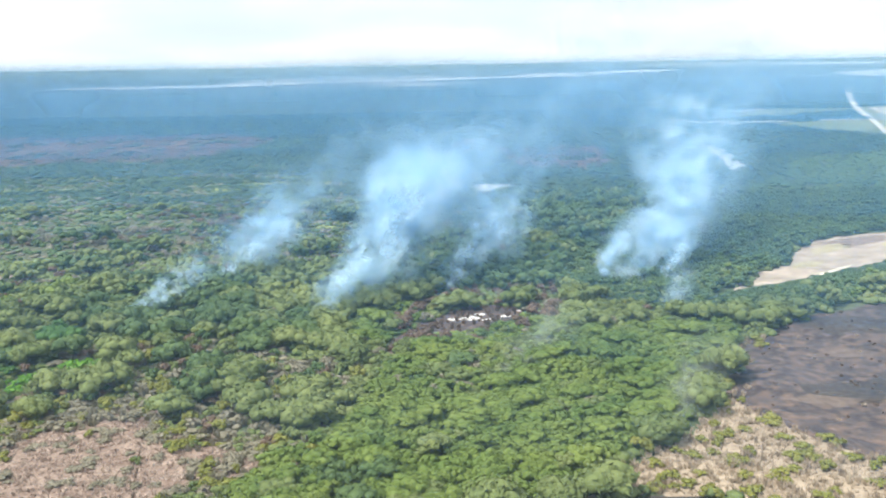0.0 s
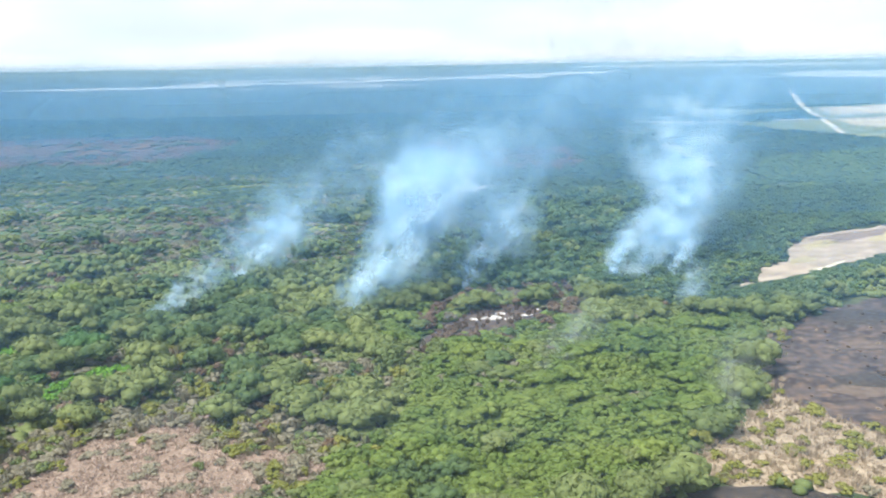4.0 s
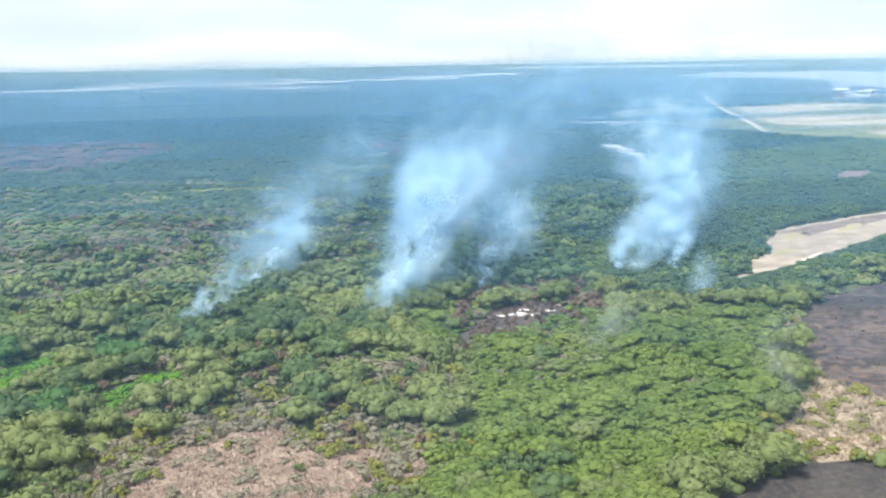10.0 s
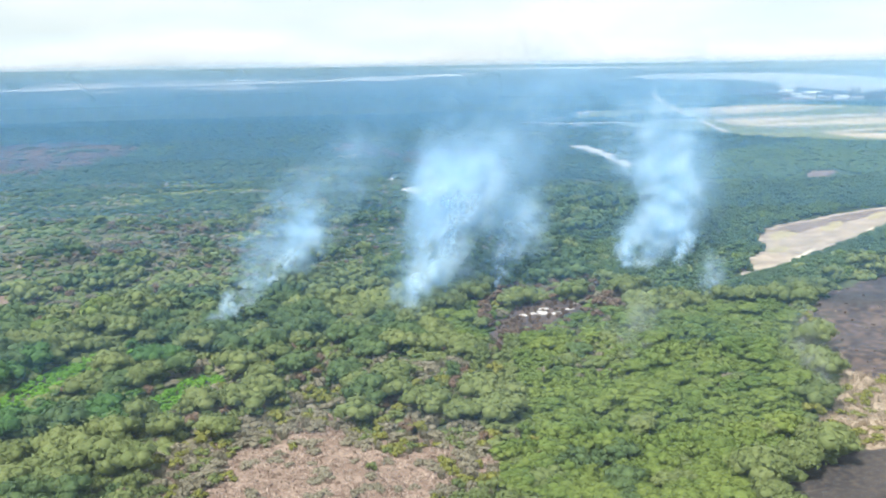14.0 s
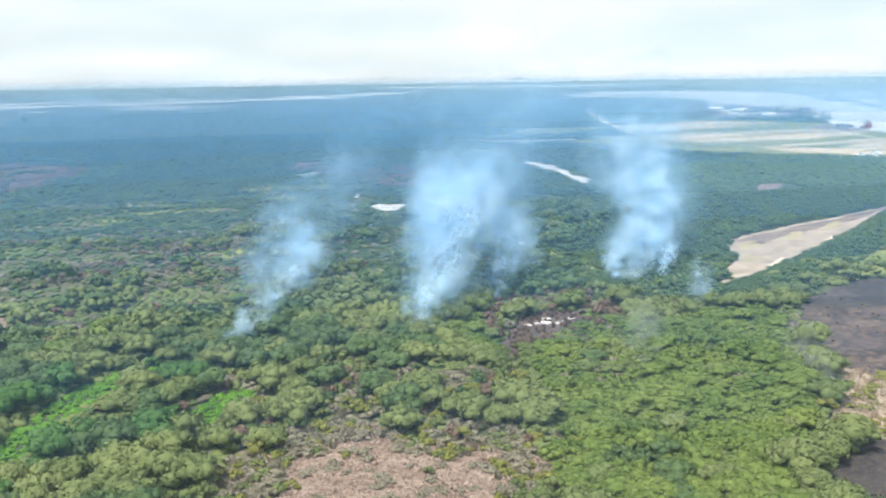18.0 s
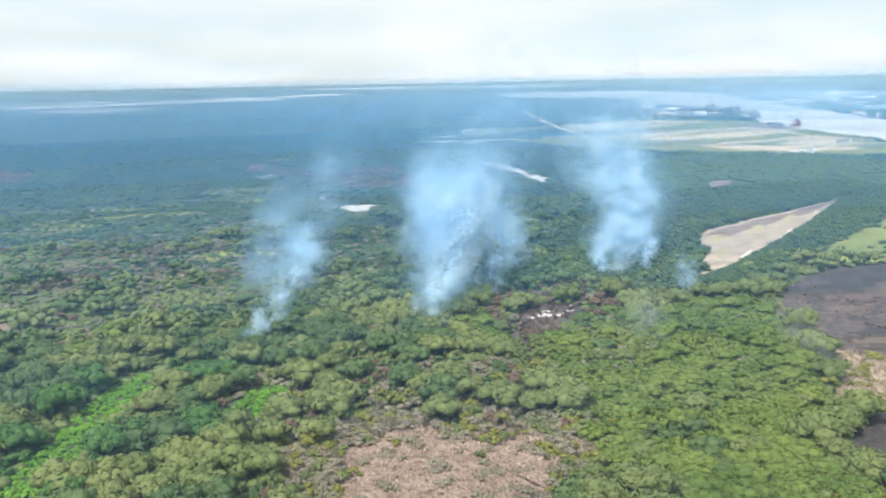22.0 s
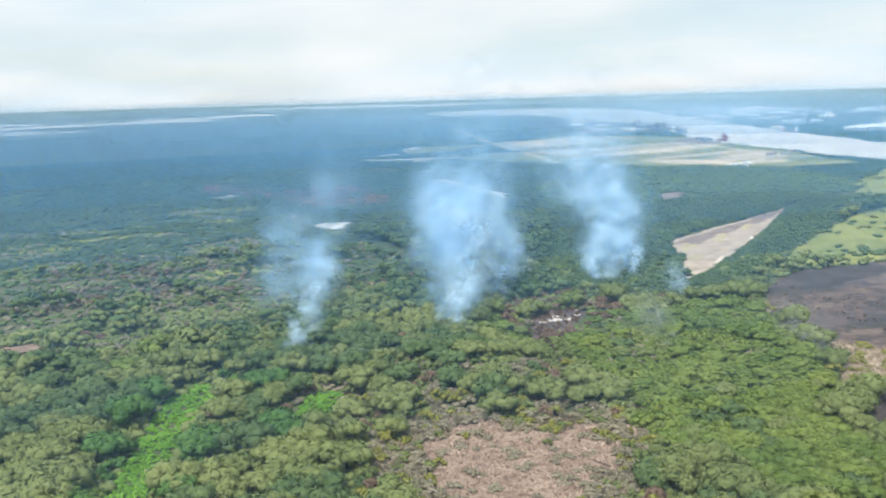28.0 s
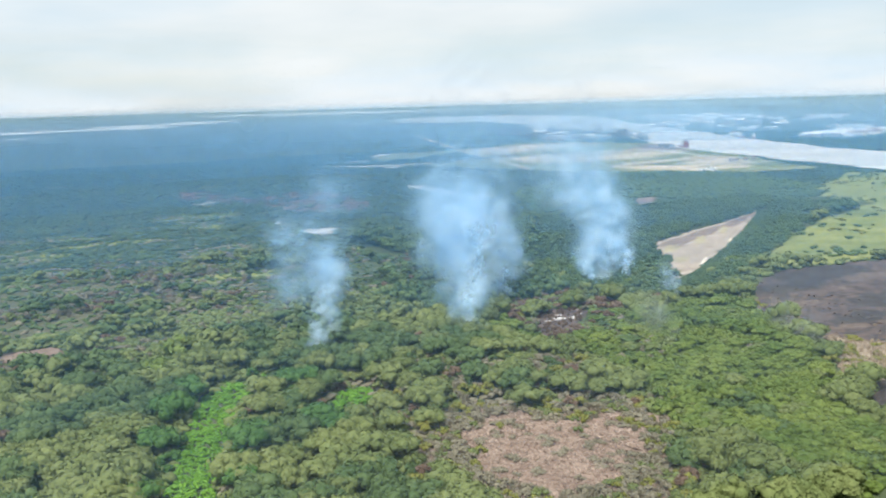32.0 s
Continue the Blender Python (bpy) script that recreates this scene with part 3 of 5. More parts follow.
sheet("bare_patch", [(362, 640), (380, 664), (404, 660), (392, 642), (372, 624), (350, 614), (344, 622)], M_MUD, 0.05, 3.0, 4.0, "bare pinkish mud patch in dense mangrove", "clearing")
sheet("red_scrub", [(-760, 1290), (-313, 1250), (-190, 1130), (-230, 950), (-295, 873), (-419, 838), (-760, 870)], M_RED, 0.04, 30.0, 30.0, "reddish brown low scrub on the plain", "scrub")
sheet("red_scrub", [(10, 1000), (40, 1085), (66, 1088), (82, 980), (94, 800), (80, 780), (66, 870), (45, 950)], M_RED, 0.05, 6.0, 12.0, "pinkish bare scrub wedge in the forest", "scrub")
sheet("red_scrub", [(92, 955), (140, 985), (186, 958), (168, 830), (136, 758), (88, 765)], M_RED, 0.05, 8.0, 12.0, "dark purple-brown scrub in the forest", "scrub")
sheet("scrub_land", [(-340, 440), (-200, 420), (-70, 430), (-20, 560), (-40, 760), (-140, 860), (-330, 900), (-460, 720)], M_SCRUB, 0.03, 16.0, 14.0, "brownish scrubland with scattered trees", "scrub")
MEADOWS = []
mg = random.Random(11)
for x, y, a, b in [(-208, 560, 34, 20), (-232, 520, 30, 12), (-170, 596, 30, 14), (-262, 610, 40, 16), (-120, 700, 40, 12), (-190, 655, 42, 12), (-60, 770, 50, 14), (-300, 700, 50, 22), (-10, 830, 40, 14)] + [
        (mg.uniform(-330, -10), mg.uniform(440, 820), mg.uniform(20, 52), mg.uniform(8, 19)) for k in range(22)]:
    ring = [(x + a * math.cos(q), y + b * math.sin(q)) for q in (i * 0.57 for i in range(11))]
    MEADOWS.append(ring)
    mat, label = mg.choice([(M_MEADOW, "pale green meadow between woods"), (M_MEADOW, "pale green meadow between woods"), (M_SCRUB, "brownish dry meadow between woods"), (M_GRASS, "yellow-green meadow between woods"), (M_SCRUB, "brownish dry meadow between woods"), (M_RED, "brown scrub clearing between woods")])
    sheet("meadow", ring, mat, 0.05 + 0.001 * len(MEADOWS), b * 0.5, 6.0, label, "meadow")

# plain beyond the forest: fields, pools, road, river, salt flats
sheet("green_field", [(480, 1250), (640, 1340), (790, 1660), (1080, 1800), (1200, 1480), (1140, 1380), (1000, 1100), (890, 900), (800, 760), (690, 780), (560, 960), (520, 1120)], M_FIELD, 0.04, 18.0, 30.0, "yellow-green river plain", "field")
sheet("bare_field", [(800, 1640), (930, 1690), (1070, 1706), (1112, 1560), (980, 1490), (790, 1430), (720, 1440)], M_TAN, 0.08, 12.0, 25.0, "pale tan ploughed field", "field")
sheet("bare_field", [(660, 1330), (800, 1350), (960, 1330), (1080, 1350), (1030, 1200), (860, 1130), (700, 1130), (630, 1180)], M_TAN, 0.09, 14.0, 25.0, "pale tan bare field on the plain", "field")
sheet("bare_field", [(640, 1020), (760, 1050), (930, 1060), (880, 940), (760, 850), (670, 860)], M_TAN, 0.08, 14.0, 20.0, "tan bare field near the woods", "field")
sheet("green_field", [(690, 1010), (800, 1020), (820, 985), (720, 960)], M_FIELD, 0.12, 8.0, 15.0, "green strip across tan fields", "field")
sheet("green_field", [(470, 1420), (560, 1440), (720, 1560), (760, 1640), (620, 1640), (500, 1530)], M_FIELD, 0.06, 14.0, 25.0, "light green wet field", "field")
for pts in [[(351, 1412), (400, 1345), (470, 1330), (540, 1318), (520, 1300), (440, 1305), (395, 1318)],
            [(400, 1286), (440, 1292), (450, 1272), (410, 1264)], [(520, 1570), (600, 1668), (612, 1630), (540, 1552)],
            [(560, 1330), (660, 1342), (680, 1322), (580, 1306)], [(420, 1460), (480, 1472), (486, 1456), (430, 1442)],
            [(690, 1400), (760, 1420), (770, 1402), (700, 1384)], [(640, 1130), (720, 1120), (720, 1104), (640, 1110)]]:
    sheet("pool", pts, M_POND, 0.1, 5.0, 12.0, "thin white pool on the plain", "pool")
for x, y, a, b, m in [(930, 1620, 120, 14, M_ROAD), (860, 1300, 110, 10, M_ROAD), (900, 1250, 90, 9, M_FIELD), (780, 1220, 70, 10, M_FIELD), (940, 1420, 80, 12, M_FIELD), (1010, 1560, 60, 14, M_FIELD), (820, 980, 70, 8, M_ROAD), (760, 900, 40, 8, M_FIELD)]:
    ring = [(x + a * math.cos(q), y + b * math.sin(q)) for q in (i * 0.57 for i in range(11))]
    sheet("field_strip", ring, m, 0.14, b * 0.4, 18.0, "strip of lighter soil or grass across the fields" if m is M_ROAD else "green grass strip across the fields", "field")


def road(pts, w, mat, z, label):
    left, right = [], []
    for k, (x, y) in enumerate(pts):
        x0, y0 = pts[max(0, k - 1)]
        x1, y1 = pts[min(len(pts) - 1, k + 1)]
        d = math.hypot(x1 - x0, y1 - y0)
        nx, ny = -(y1 - y0) / d * w / 2, (x1 - x0) / d * w / 2
        left.append((x + nx, y + ny))
        right.append((x - nx, y - ny))
    sheet("road", left + right[::-1], mat, z, 1.0, 25.0, label, "road")


road([(1166, 2528), (806, 1712), (735, 1540), (673, 1379)], 13, M_ROAD, 0.16, "pale dirt road crossing the fields")
road([(673, 1379), (600, 1200), (532, 1037)], 9, M_ROAD, 0.16, "narrow dirt track along the woods")
road([(640, 850), (800, 905), (880, 900)], 9, M_ROAD, 0.16, "pale farm track by a white house")
road([(1060, 1380), (960, 1180), (880, 1000)], 8, M_ROAD, 0.17, "dirt track along the river plain")

RIVER = [(760, 380), (818, 671), (839, 739), (884, 826), (918, 933), (976, 1062), (1046, 1219), (1151, 1433), (1372, 1758), (1573, 2067), (1857, 2768),
         (2130, 3300), (2330, 3900), (2150, 4500), (2500, 5500), (3238, 6400), (3900, 6000), (3560, 4800), (3250, 4100), (2500, 3050), (2120, 2470), (1870, 2060), (1620, 1690), (1420, 1390), (1300, 1180), (1204, 1010), (1130, 640), (1080, 380)]
sheet("river", RIVER, M_RIVER, 0.12, 10.0, 30.0, "broad silty river with a dull sheen", "river")
sheet("river_island", [(1760, 3900), (2050, 4100), (2150, 4300), (1900, 4350), (1740, 4100)], M_GROUND, 0.3, 20.0, 60.0, "low wooded island in the river", "island")
sg = random.Random(21)
for x0, y0, x1, y1, spread, thick, long, n in [(-1620, 4430, -930, 4640, 120, 330, 420, 5), (-880, 4900, 380, 5900, 260, 210, 420, 10), (-1250, 5900, 480, 6850, 250, 240, 420, 6), (-520, 3950, 190, 4450, 330, 120, 190, 11),
                                               (480, 5800, 2150, 8200, 180, 420, 520, 6), (5200, 16800, 7100, 13000, 700, 1500, 1500, 5), (1800, 4600, 2100, 4650, 60, 110, 110, 2), (-600, 3080, -540, 3110, 20, 50, 45, 1)]:
    for k in range(n):
        f = (k + 0.5) / n
        cx, cy = x0 + (x1 - x0) * f + sg.uniform(-1, 1) * spread * 0.5, y0 + (y1 - y0) * f + sg.uniform(-1, 1) * spread
        a = math.atan2(cx - REF[0], cy) + sg.uniform(-0.05, 0.05)
        p, q = long * sg.uniform(0.45, 1.1), thick * sg.uniform(0.35, 1.0)
        band = [(cx + p * math.cos(v) * math.cos(a) + q * math.sin(v) * math.sin(a), cy - p * math.cos(v) * math.sin(a) + q * math.sin(v) * math.cos(a)) for v in (i * 0.45 for i in range(14))]
        sheet("salt_flat", band, M_SALT, 0.2 + 0.01 * (k % 7), q * 0.35, 90.0, "white salt flat far on the plain", "salt flat")
for pts in [[(2900, 2400), (3600, 2950), (3700, 2800), (3000, 2300)], [(1980, 1620), (2350, 1850), (2420, 1760), (2050, 1560)], [(2900, 3000), (3400, 3700), (3500, 3500), (3000, 2900)]]:
    sheet("pool", pts, M_POND, 0.2, 30.0, 60.0, "bright basin behind the far river bank", "pool")
sheet("works_yard", [(1560, 1330), (1660, 1400), (2000, 1490), (2010, 1430), (1700, 1290)], M_TAN, 0.2, 14.0, 40.0, "pale sandy yard on the far river bank", "yard")
sheet("port_yard", [(1697, 3028), (1850, 2800), (1638, 2142), (1400, 1800), (1372, 1758), (1210, 1759), (1230, 1950), (1312, 2263), (1500, 2700)], M_BURNT, 0.2, 14.0, 40.0, "grey quay and yards of a river port", "yard")
sheet("quay", [(1010, 1370), (1130, 1440), (1150, 1420), (1060, 1260), (1010, 1240)], M_MUD, 0.2, 8.0, 20.0, "grey landing by the river bank", "yard")

# ---- trees ----
rng = np.random.default_rng(7)
ICO = bmesh.new()
bmesh.ops.create_icosphere(ICO, subdivisions=1, radius=1.0)
ICO.verts.ensure_lookup_table()
ICO_V = np.array([v.co for v in ICO.verts])
ICO_F = np.array([[v.index for v in f.verts] for f in ICO.faces])
ICO.free()
ICO2 = bmesh.new()
bmesh.ops.create_icosphere(ICO2, subdivisions=2, radius=1.0)
ICO2.verts.ensure_lookup_table()
ICO2_V = np.array([v.co for v in ICO2.verts])
ICO2_F = np.array([[v.index for v in f.verts] for f in ICO2.faces])
ICO2.free()


def crown_shape(lumps, leaves, seed, spread=1.0, leaf=0.15):
    """Vertices and triangles of a crown about one metre in radius, its base at z 0: ragged clumps covered with sprays of leaves."""
    g = np.random.default_rng(seed)
    V, F, n, mid, rad = [], [], 0, [], []
    for k in range(lumps):
        r = math.sqrt((k + 0.4) / lumps) * 0.74 * spread if lumps > 1 else 0.0
        a = k * 2.4 + g.uniform(-0.5, 0.5)
        zc = 0.72 - 0.56 * r * r + g.uniform(-0.14, 0.14)
        s = g.uniform(0.25, 0.42) if lumps > 3 else g.uniform(0.5, 0.85)
        v = ICO_V * (1 + g.uniform(-0.30, 0.26, (len(ICO_V), 1))) * s * (0.88 if lumps > 3 else 1.0) * np.array([1.1, 1.1, 0.85])
        c = np.array([r * math.cos(a), r * math.sin(a), zc])
        V.append(v + c)
        F.append(ICO_F + n)
        n += len(v)
        mid.append(c)
        rad.append(s)
    for k in range(leaves):
        i = g.integers(0, lumps)
        d = g.normal(size=3)
        d[2] = abs(d[2]) * 1.1 - 0.25
        d /= np.linalg.norm(d)
        c = mid[i] + d * rad[i] * np.array([1.1, 1.1, 0.85]) * g.uniform(0.86, 1.24)
        # a spray lies roughly along the clump's surface, tilted at random
        nrm = d + g.normal(size=3) * 0.30
        nrm /= np.linalg.norm(nrm)
        u = np.cross(nrm, g.normal(size=3))
        u /= np.linalg.norm(u)
        w = np.cross(nrm, u)
        q = leaf * g.uniform(0.6, 1.35)
        V.append(np.array([c + u * q * 1.35, c - u * q * 0.6 + w * q * 0.62, c - u * q * 0.6 - w * q * 0.62]))
        F.append(np.array([[0, 1, 2]]) + n)
        n += 3
    return np.concatenate(V), np.concatenate(F)


def bare_shape(twigs, seed):
    """A leafless crown: thin twigs that fan out from the foot."""
    g = np.random.default_rng(seed)
    V, F, n = [], [], 0
    for k in range(twigs):
        a, t = g.uniform(0, 2 * math.pi), g.uniform(0.1, 0.75)
        tip = np.array([math.cos(a) * math.sin(t), math.sin(a) * math.sin(t), math.cos(t)]) * g.uniform(0.6, 1.25)
        foot = np.array([math.cos(a), math.sin(a), 0]) * g.uniform(0, 0.35)
        side = np.cross(tip - foot, g.normal(size=3))
        side *= 0.05 / np.linalg.norm(side)
        mid = (foot + tip) / 2 + g.normal(size=3) * 0.08
        V.append(np.array([foot - side, foot + side, mid + side, mid - side, tip]))
        F.append(np.array([[0, 1, 2], [0, 2, 3], [3, 2, 4]]) + n)
        n += 5
    return np.concatenate(V), np.concatenate(F)


def scatter(name, shapes, P, S, Hs, mat, label, category):
    """One object of all the plants at P (n x 3) with crown radius S and height Hs."""
    V, F, n = [], [], 0
    pick = rng.integers(0, len(shapes), len(P))
    turn = rng.uniform(0, 2 * math.pi, len(P))
    for k, (sv, sf) in enumerate(shapes):
        m = np.where(pick == k)[0]
        if not len(m):
            continue
        c, s = np.cos(turn[m])[:, None], np.sin(turn[m])[:, None]
        x = (sv[None, :, 0] * c - sv[None, :, 1] * s) * S[m][:, None] + P[m][:, 0:1]
        y = (sv[None, :, 0] * s + sv[None, :, 1] * c) * S[m][:, None] + P[m][:, 1:2]
        z = sv[None, :, 2] * Hs[m][:, None] + P[m][:, 2:3]
        V.append(np.stack([x, y, z], 2).reshape(-1, 3))
        F.append((sf[None] + (np.arange(len(m)) * len(sv))[:, None, None] + n).reshape(-1, 3))
        n += len(m) * len(sv)
    if not V:
        return
    ob = new(name, array_mesh(name, np.concatenate(V), np.concatenate(F), [mat]))
    return tagged(ob, label, category, kind="stuff")


def lattice(x0, x1, y0, y1, step, jitter=0.42):
    gx, gy = np.meshgrid(np.arange(x0, x1, step), np.arange(y0, y1, step))
    P = np.stack([gx.ravel(), gy.ravel()], 1) + rng.uniform(-jitter, jitter, (gx.size, 2)) * step
    return P


def field(P, scale, shift=0.0):
    """Smooth noise, -1 to 1, at each point."""
    return np.array([noise.noise((x * scale, y * scale, shift)) for x, y in P])


def in_view(P, margin=60.0):
    """The wedge of land that the flight looks over."""
    # left border turns with the first headings, the right one with the last
    a = P[:, 0] > -0.54 * P[:, 1] + 40 - margin
    b = P[:, 0] < 1.60 * P[:, 1] - 210 + margin
    c = P[:, 0] > -0.02 * P[:, 1] - 245 - margin
    return (a | c) & b & (P[:, 1] > 120)


BARE = [(q, 0) for q in MEADOWS] + [([(104, 322), (114, 345), (140, 356), (208, 396), (290, 450), (394, 520), (394, 505), (292, 434), (208, 377), (140, 336), (116, 322)], 0), (OPEN_DRY, 2.0), (BURNT, 0), (BRUSH, 0), (CHAR, 0), (LAGOON, 0), (GRASS, 0), ([(-4, 296), (0, 312), (8, 322), (20, 326), (32, 318), (31, 304), (14, 290), (2, 286)], 0), (GULLY, 0), (TANLEFT, 0), (CREEP_A, 0), (CREEP_B, 0)]
BELT = [(-30, 201), (-22, 231), (-10, 270), (4, 300), (36, 312), (40, 290), (100, 300), (104, 284), (91, 262), (78, 240), (66, 216), (58, 204), (38, 188), (28, 173), (15, 167), (8, 158), (0, 130), (-40, 120), (-46, 175), (-40, 196)]
MIXED = [(-128, 236), (-122, 272), (-96, 292), (-62, 290), (-38, 262), (-36, 226), (-58, 208), (-92, 222)]
HILLOCK = [(-40, 300), (-22, 312), (0, 330), (-6, 306), (-14, 280), (-30, 282)]
DENSE = [(100, 300), (60, 330), (60, 420), (140, 500), (240, 640), (330, 800), (620, 950), (720, 830), (615, 624), (500, 540), (420, 480), (300, 400), (180, 335), (140, 312)]


def warp(P, amp, scale, shift):
    return P + np.stack([field(P, scale, shift), field(P, scale, shift + 9.0)], 1) * amp


def clear(P, grow=0.0):
    Q = warp(warp(P, 3.0, 0.12, 2.0), 5.0, 0.05, 3.0)
    m = np.ones(len(P), dtype=bool)
    for poly, g in BARE:
        m &= ~inside(Q, poly)
    return m


near_shapes = [crown_shape(17, 440, 100 + k, leaf=0.085) for k in range(8)]
small_shapes = [crown_shape(6, 150, 150 + k, leaf=0.13) for k in range(7)]
mid_shapes = [crown_shape(6, 64, 200 + k, leaf=0.15) for k in range(7)]
far_shapes = [crown_shape(2, 5, 300 + k, leaf=0.26) for k in range(6)]
bare_shapes = [bare_shape(44, 400 + k) for k in range(6)]

# near and middle woods: broad crowns first, smaller ones between them
big = lattice(-420, 470, 122, 600, 8.4)
low = lattice(-420, 470, 122, 600, 4.4)
big, low = (q[in_view(q, 40) & clear(q)] for q in (big, low))
wood = field(big, 0.05, 12.0) + 0.3 * rng.normal(size=len(big))
open_land = (big[:, 1] > 400 + 0.25 * big[:, 0]) & (big[:, 0] < 40)
big = big[(wood > -0.42) & (~open_land | ((field(big, 0.022, 14.0) > 0.02) & (rng.uniform(size=len(big)) < 0.7)))]
in_belt = inside(warp(big, 5.0, 0.08, 6.0), BELT)
big = big[~in_belt | (rng.uniform(size=len(big)) < 0.55)]
open_land = (low[:, 1] > 400 + 0.25 * low[:, 0]) & (low[:, 0] < 40)
low = low[~open_land | ((field(low, 0.022, 14.0) > -0.15) & (rng.uniform(size=len(low)) < 0.6))]
in_dense = inside(low, DENSE)
low = low[~in_dense | (rng.uniform(size=len(low)) < 0.72)]
for dx, dy in ((-4.0, 0.0), (4.0, 0.0), (0.0, -4.0)):
    for poly in (CREEP_A, CREEP_B, GULLY):
        big = big[~inside(big + np.array([dx, dy]), poly)]
big = big[~inside(warp(big, 9.0, 0.06, 15.0), MIXED) | (rng.uniform(size=len(big)) < 0.6)]
low_belt = inside(warp(low, 5.0, 0.08, 6.0), BELT) | inside(low, DENSE) | inside(low, GREYWOOD)
low = low[rng.uniform(size=len(low)) < np.where(low_belt, 0.95, 0.75)]
P = np.concatenate([big, low])
broad = np.arange(len(P)) < len(big)
dist = np.hypot(np.clip(P[:, 0], -232, 0) - P[:, 0], P[:, 1])
kind_noise = field(P, 0.03, 5.0) + 0.17 * rng.normal(size=len(P))
belt = inside(warp(P, 5.0, 0.08, 6.0), BELT) | inside(P, HILLOCK)
dense = inside(warp(P, 8.0, 0.05, 7.0), DENSE) & ~belt
greyw = inside(warp(P, 6.0, 0.08, 8.0), GREYWOOD)
rim = np.zeros(len(P), dtype=bool)
for poly in (DRY, BRUSH, ASHPIT, GULLY):
    c = np.mean(np.array(poly), 0)
    for s in (0.9, 1.12, 1.3, 1.45) if poly is DRY else (0.9, 1.12, 1.22):
        rim |= inside(warp(P, 7.0, 0.1, 4.0), [tuple(c + (np.array(q) - c) * s) for q in poly])
rim &= ~belt | (rng.uniform(size=len(P)) < 0.34)
u = rng.uniform(size=len(P))
kind = np.full(len(P), "olive", dtype=object)
kind[(kind_noise > 0.42)] = "dark"
kind[(kind_noise > 0.12) & (P[:, 0] < -60 - 0.1 * (P[:, 1] - 200))] = "dark"
kind[(kind_noise < -0.60)] = "bright"
kind[u > 0.985] = "yellow"
kind[(u > 0.945) & (u < 0.975)] = "grey"
kind[(u > 0.905) & (u < 0.93)] = "brown"
wild = (P[:, 1] > 400 + 0.25 * P[:, 0]) & (P[:, 0] < 40)
kind[wild & (u > 0.80)] = "grey"
kind[wild & (u > 0.92)] = "brown"
kind[wild & (kind_noise > 0.2) & (u < 0.80)] = "dark"
bank = inside(P, [(-184, 178), (-160, 240), (-147, 274), (-124, 290), (-118, 284), (-140, 266), (-153, 236), (-176, 178)]) | inside(P, [(-140, 236), (-122, 232), (-102, 258), (-97, 254), (-118, 226), (-142, 230)])
for sx, sy in ((7, 0), (-7, 0), (4, 6), (-4, -6), (-5, 6)):
    for poly in (CREEP_A, CREEP_B):
        bank |= inside(P + np.array([sx, sy]), poly)
kind[bank & (u < 0.42)] = "vivid"
brownish = wild & ((field(P, 0.016, 71.0) + 0.15 * rng.normal(size=len(P)) > 0.12) | inside(warp(P, 20.0, 0.03, 13.0), [(-240, 440), (-120, 445), (-62, 470), (-70, 560), (-150, 580), (-250, 545)]))
kind[brownish & (u < 0.58)] = "grey"
shade = inside(warp(P, 6.0, 0.07, 9.0), [(-104, 276), (-84, 262), (-58, 250), (-30, 262), (-36, 298), (-70, 316), (-104, 300)])
kind[shade & (u < 0.62)] = "dark"
behind = (P[:, 1] > 342) & (P[:, 0] > -36) & ~dense
kind[behind & (u < 0.78)] = "dark"
kind[dense & (u < 0.93)] = "dark"
kind[dense & (u > 0.93)] = "bright"
kind[belt & (u < 0.93)] = "bright"
kind[belt & (kind_noise > 0.62)] = "dark"
kind[belt & (u > 0.97)] = "olive"
pale = inside(warp(P, 6.0, 0.08, 11.0), [(0, 232), (-2, 250), (8, 270), (22, 290), (36, 288), (26, 262), (14, 236)])
kind[pale & (u < 0.34)] = "grey"
kind[pale & (u > 0.34) & (u < 0.6)] = "olive"
kind[rim & (u < 0.34)] = "grey"
kind[rim & (u > 0.34) & (u < 0.42)] = "brown"
kind[rim & (u > 0.42) & (u < 0.58)] = "yellow"
mixed = inside(warp(P, 9.0, 0.06, 15.0), MIXED) & ~belt
kind[mixed & (u < 0.24)] = "grey"
kind[mixed & (u > 0.24) & (u < 0.32)] = "brown"
kind[mixed & (u > 0.32) & (u < 0.44)] = "yellow"
kind[greyw & (u < 0.40)] = "grey"
kind[greyw & (u > 0.40) & (u < 0.46)] = "brown"
kind[greyw & (u > 0.62) & (u < 0.74)] = "yellow"
pit = inside(warp(P, 4.0, 0.1, 3.0), [(-20, 268), (-14, 315), (4, 350), (48, 346), (52, 306), (18, 286)])
kind[pit & (u < 0.52)] = "brown"
kind[pit & (u > 0.52) & (u < 0.75)] = "grey"
kind[(kind == "yellow") & broad] = "olive"
size = np.where(broad, rng.uniform(4.8, 7.8, len(P)), rng.uniform(2.0, 3.4, len(P)))
size = np.where(belt, np.where(broad, rng.uniform(3.8, 5.6, len(P)), rng.uniform(2.6, 4.0, len(P))), size)
size = np.where(dense, rng.uniform(2.4, 3.6, len(P)), size)
size = np.where((kind == "grey") | (kind == "brown"), rng.uniform(1.9, 3.1, len(P)), size)
roll_h = field(P, 0.03, 17.0)
tall = size * rng.uniform(0.62, 0.92, len(P)) + np.where(broad, 1.4, 0.9) + 0.8 * roll_h
tall = np.where(dense, rng.uniform(2.8, 3.8, len(P)) + 0.8 * roll_h, tall)
tall = np.where(belt, rng.uniform(2.2, 3.4, len(P)) + np.where(broad, 0.6, 0.0) + 1.2 * roll_h, tall)
lift = np.where(broad, rng.uniform(0.9, 2.2, len(P)), rng.uniform(0.0, 0.9, len(P)))
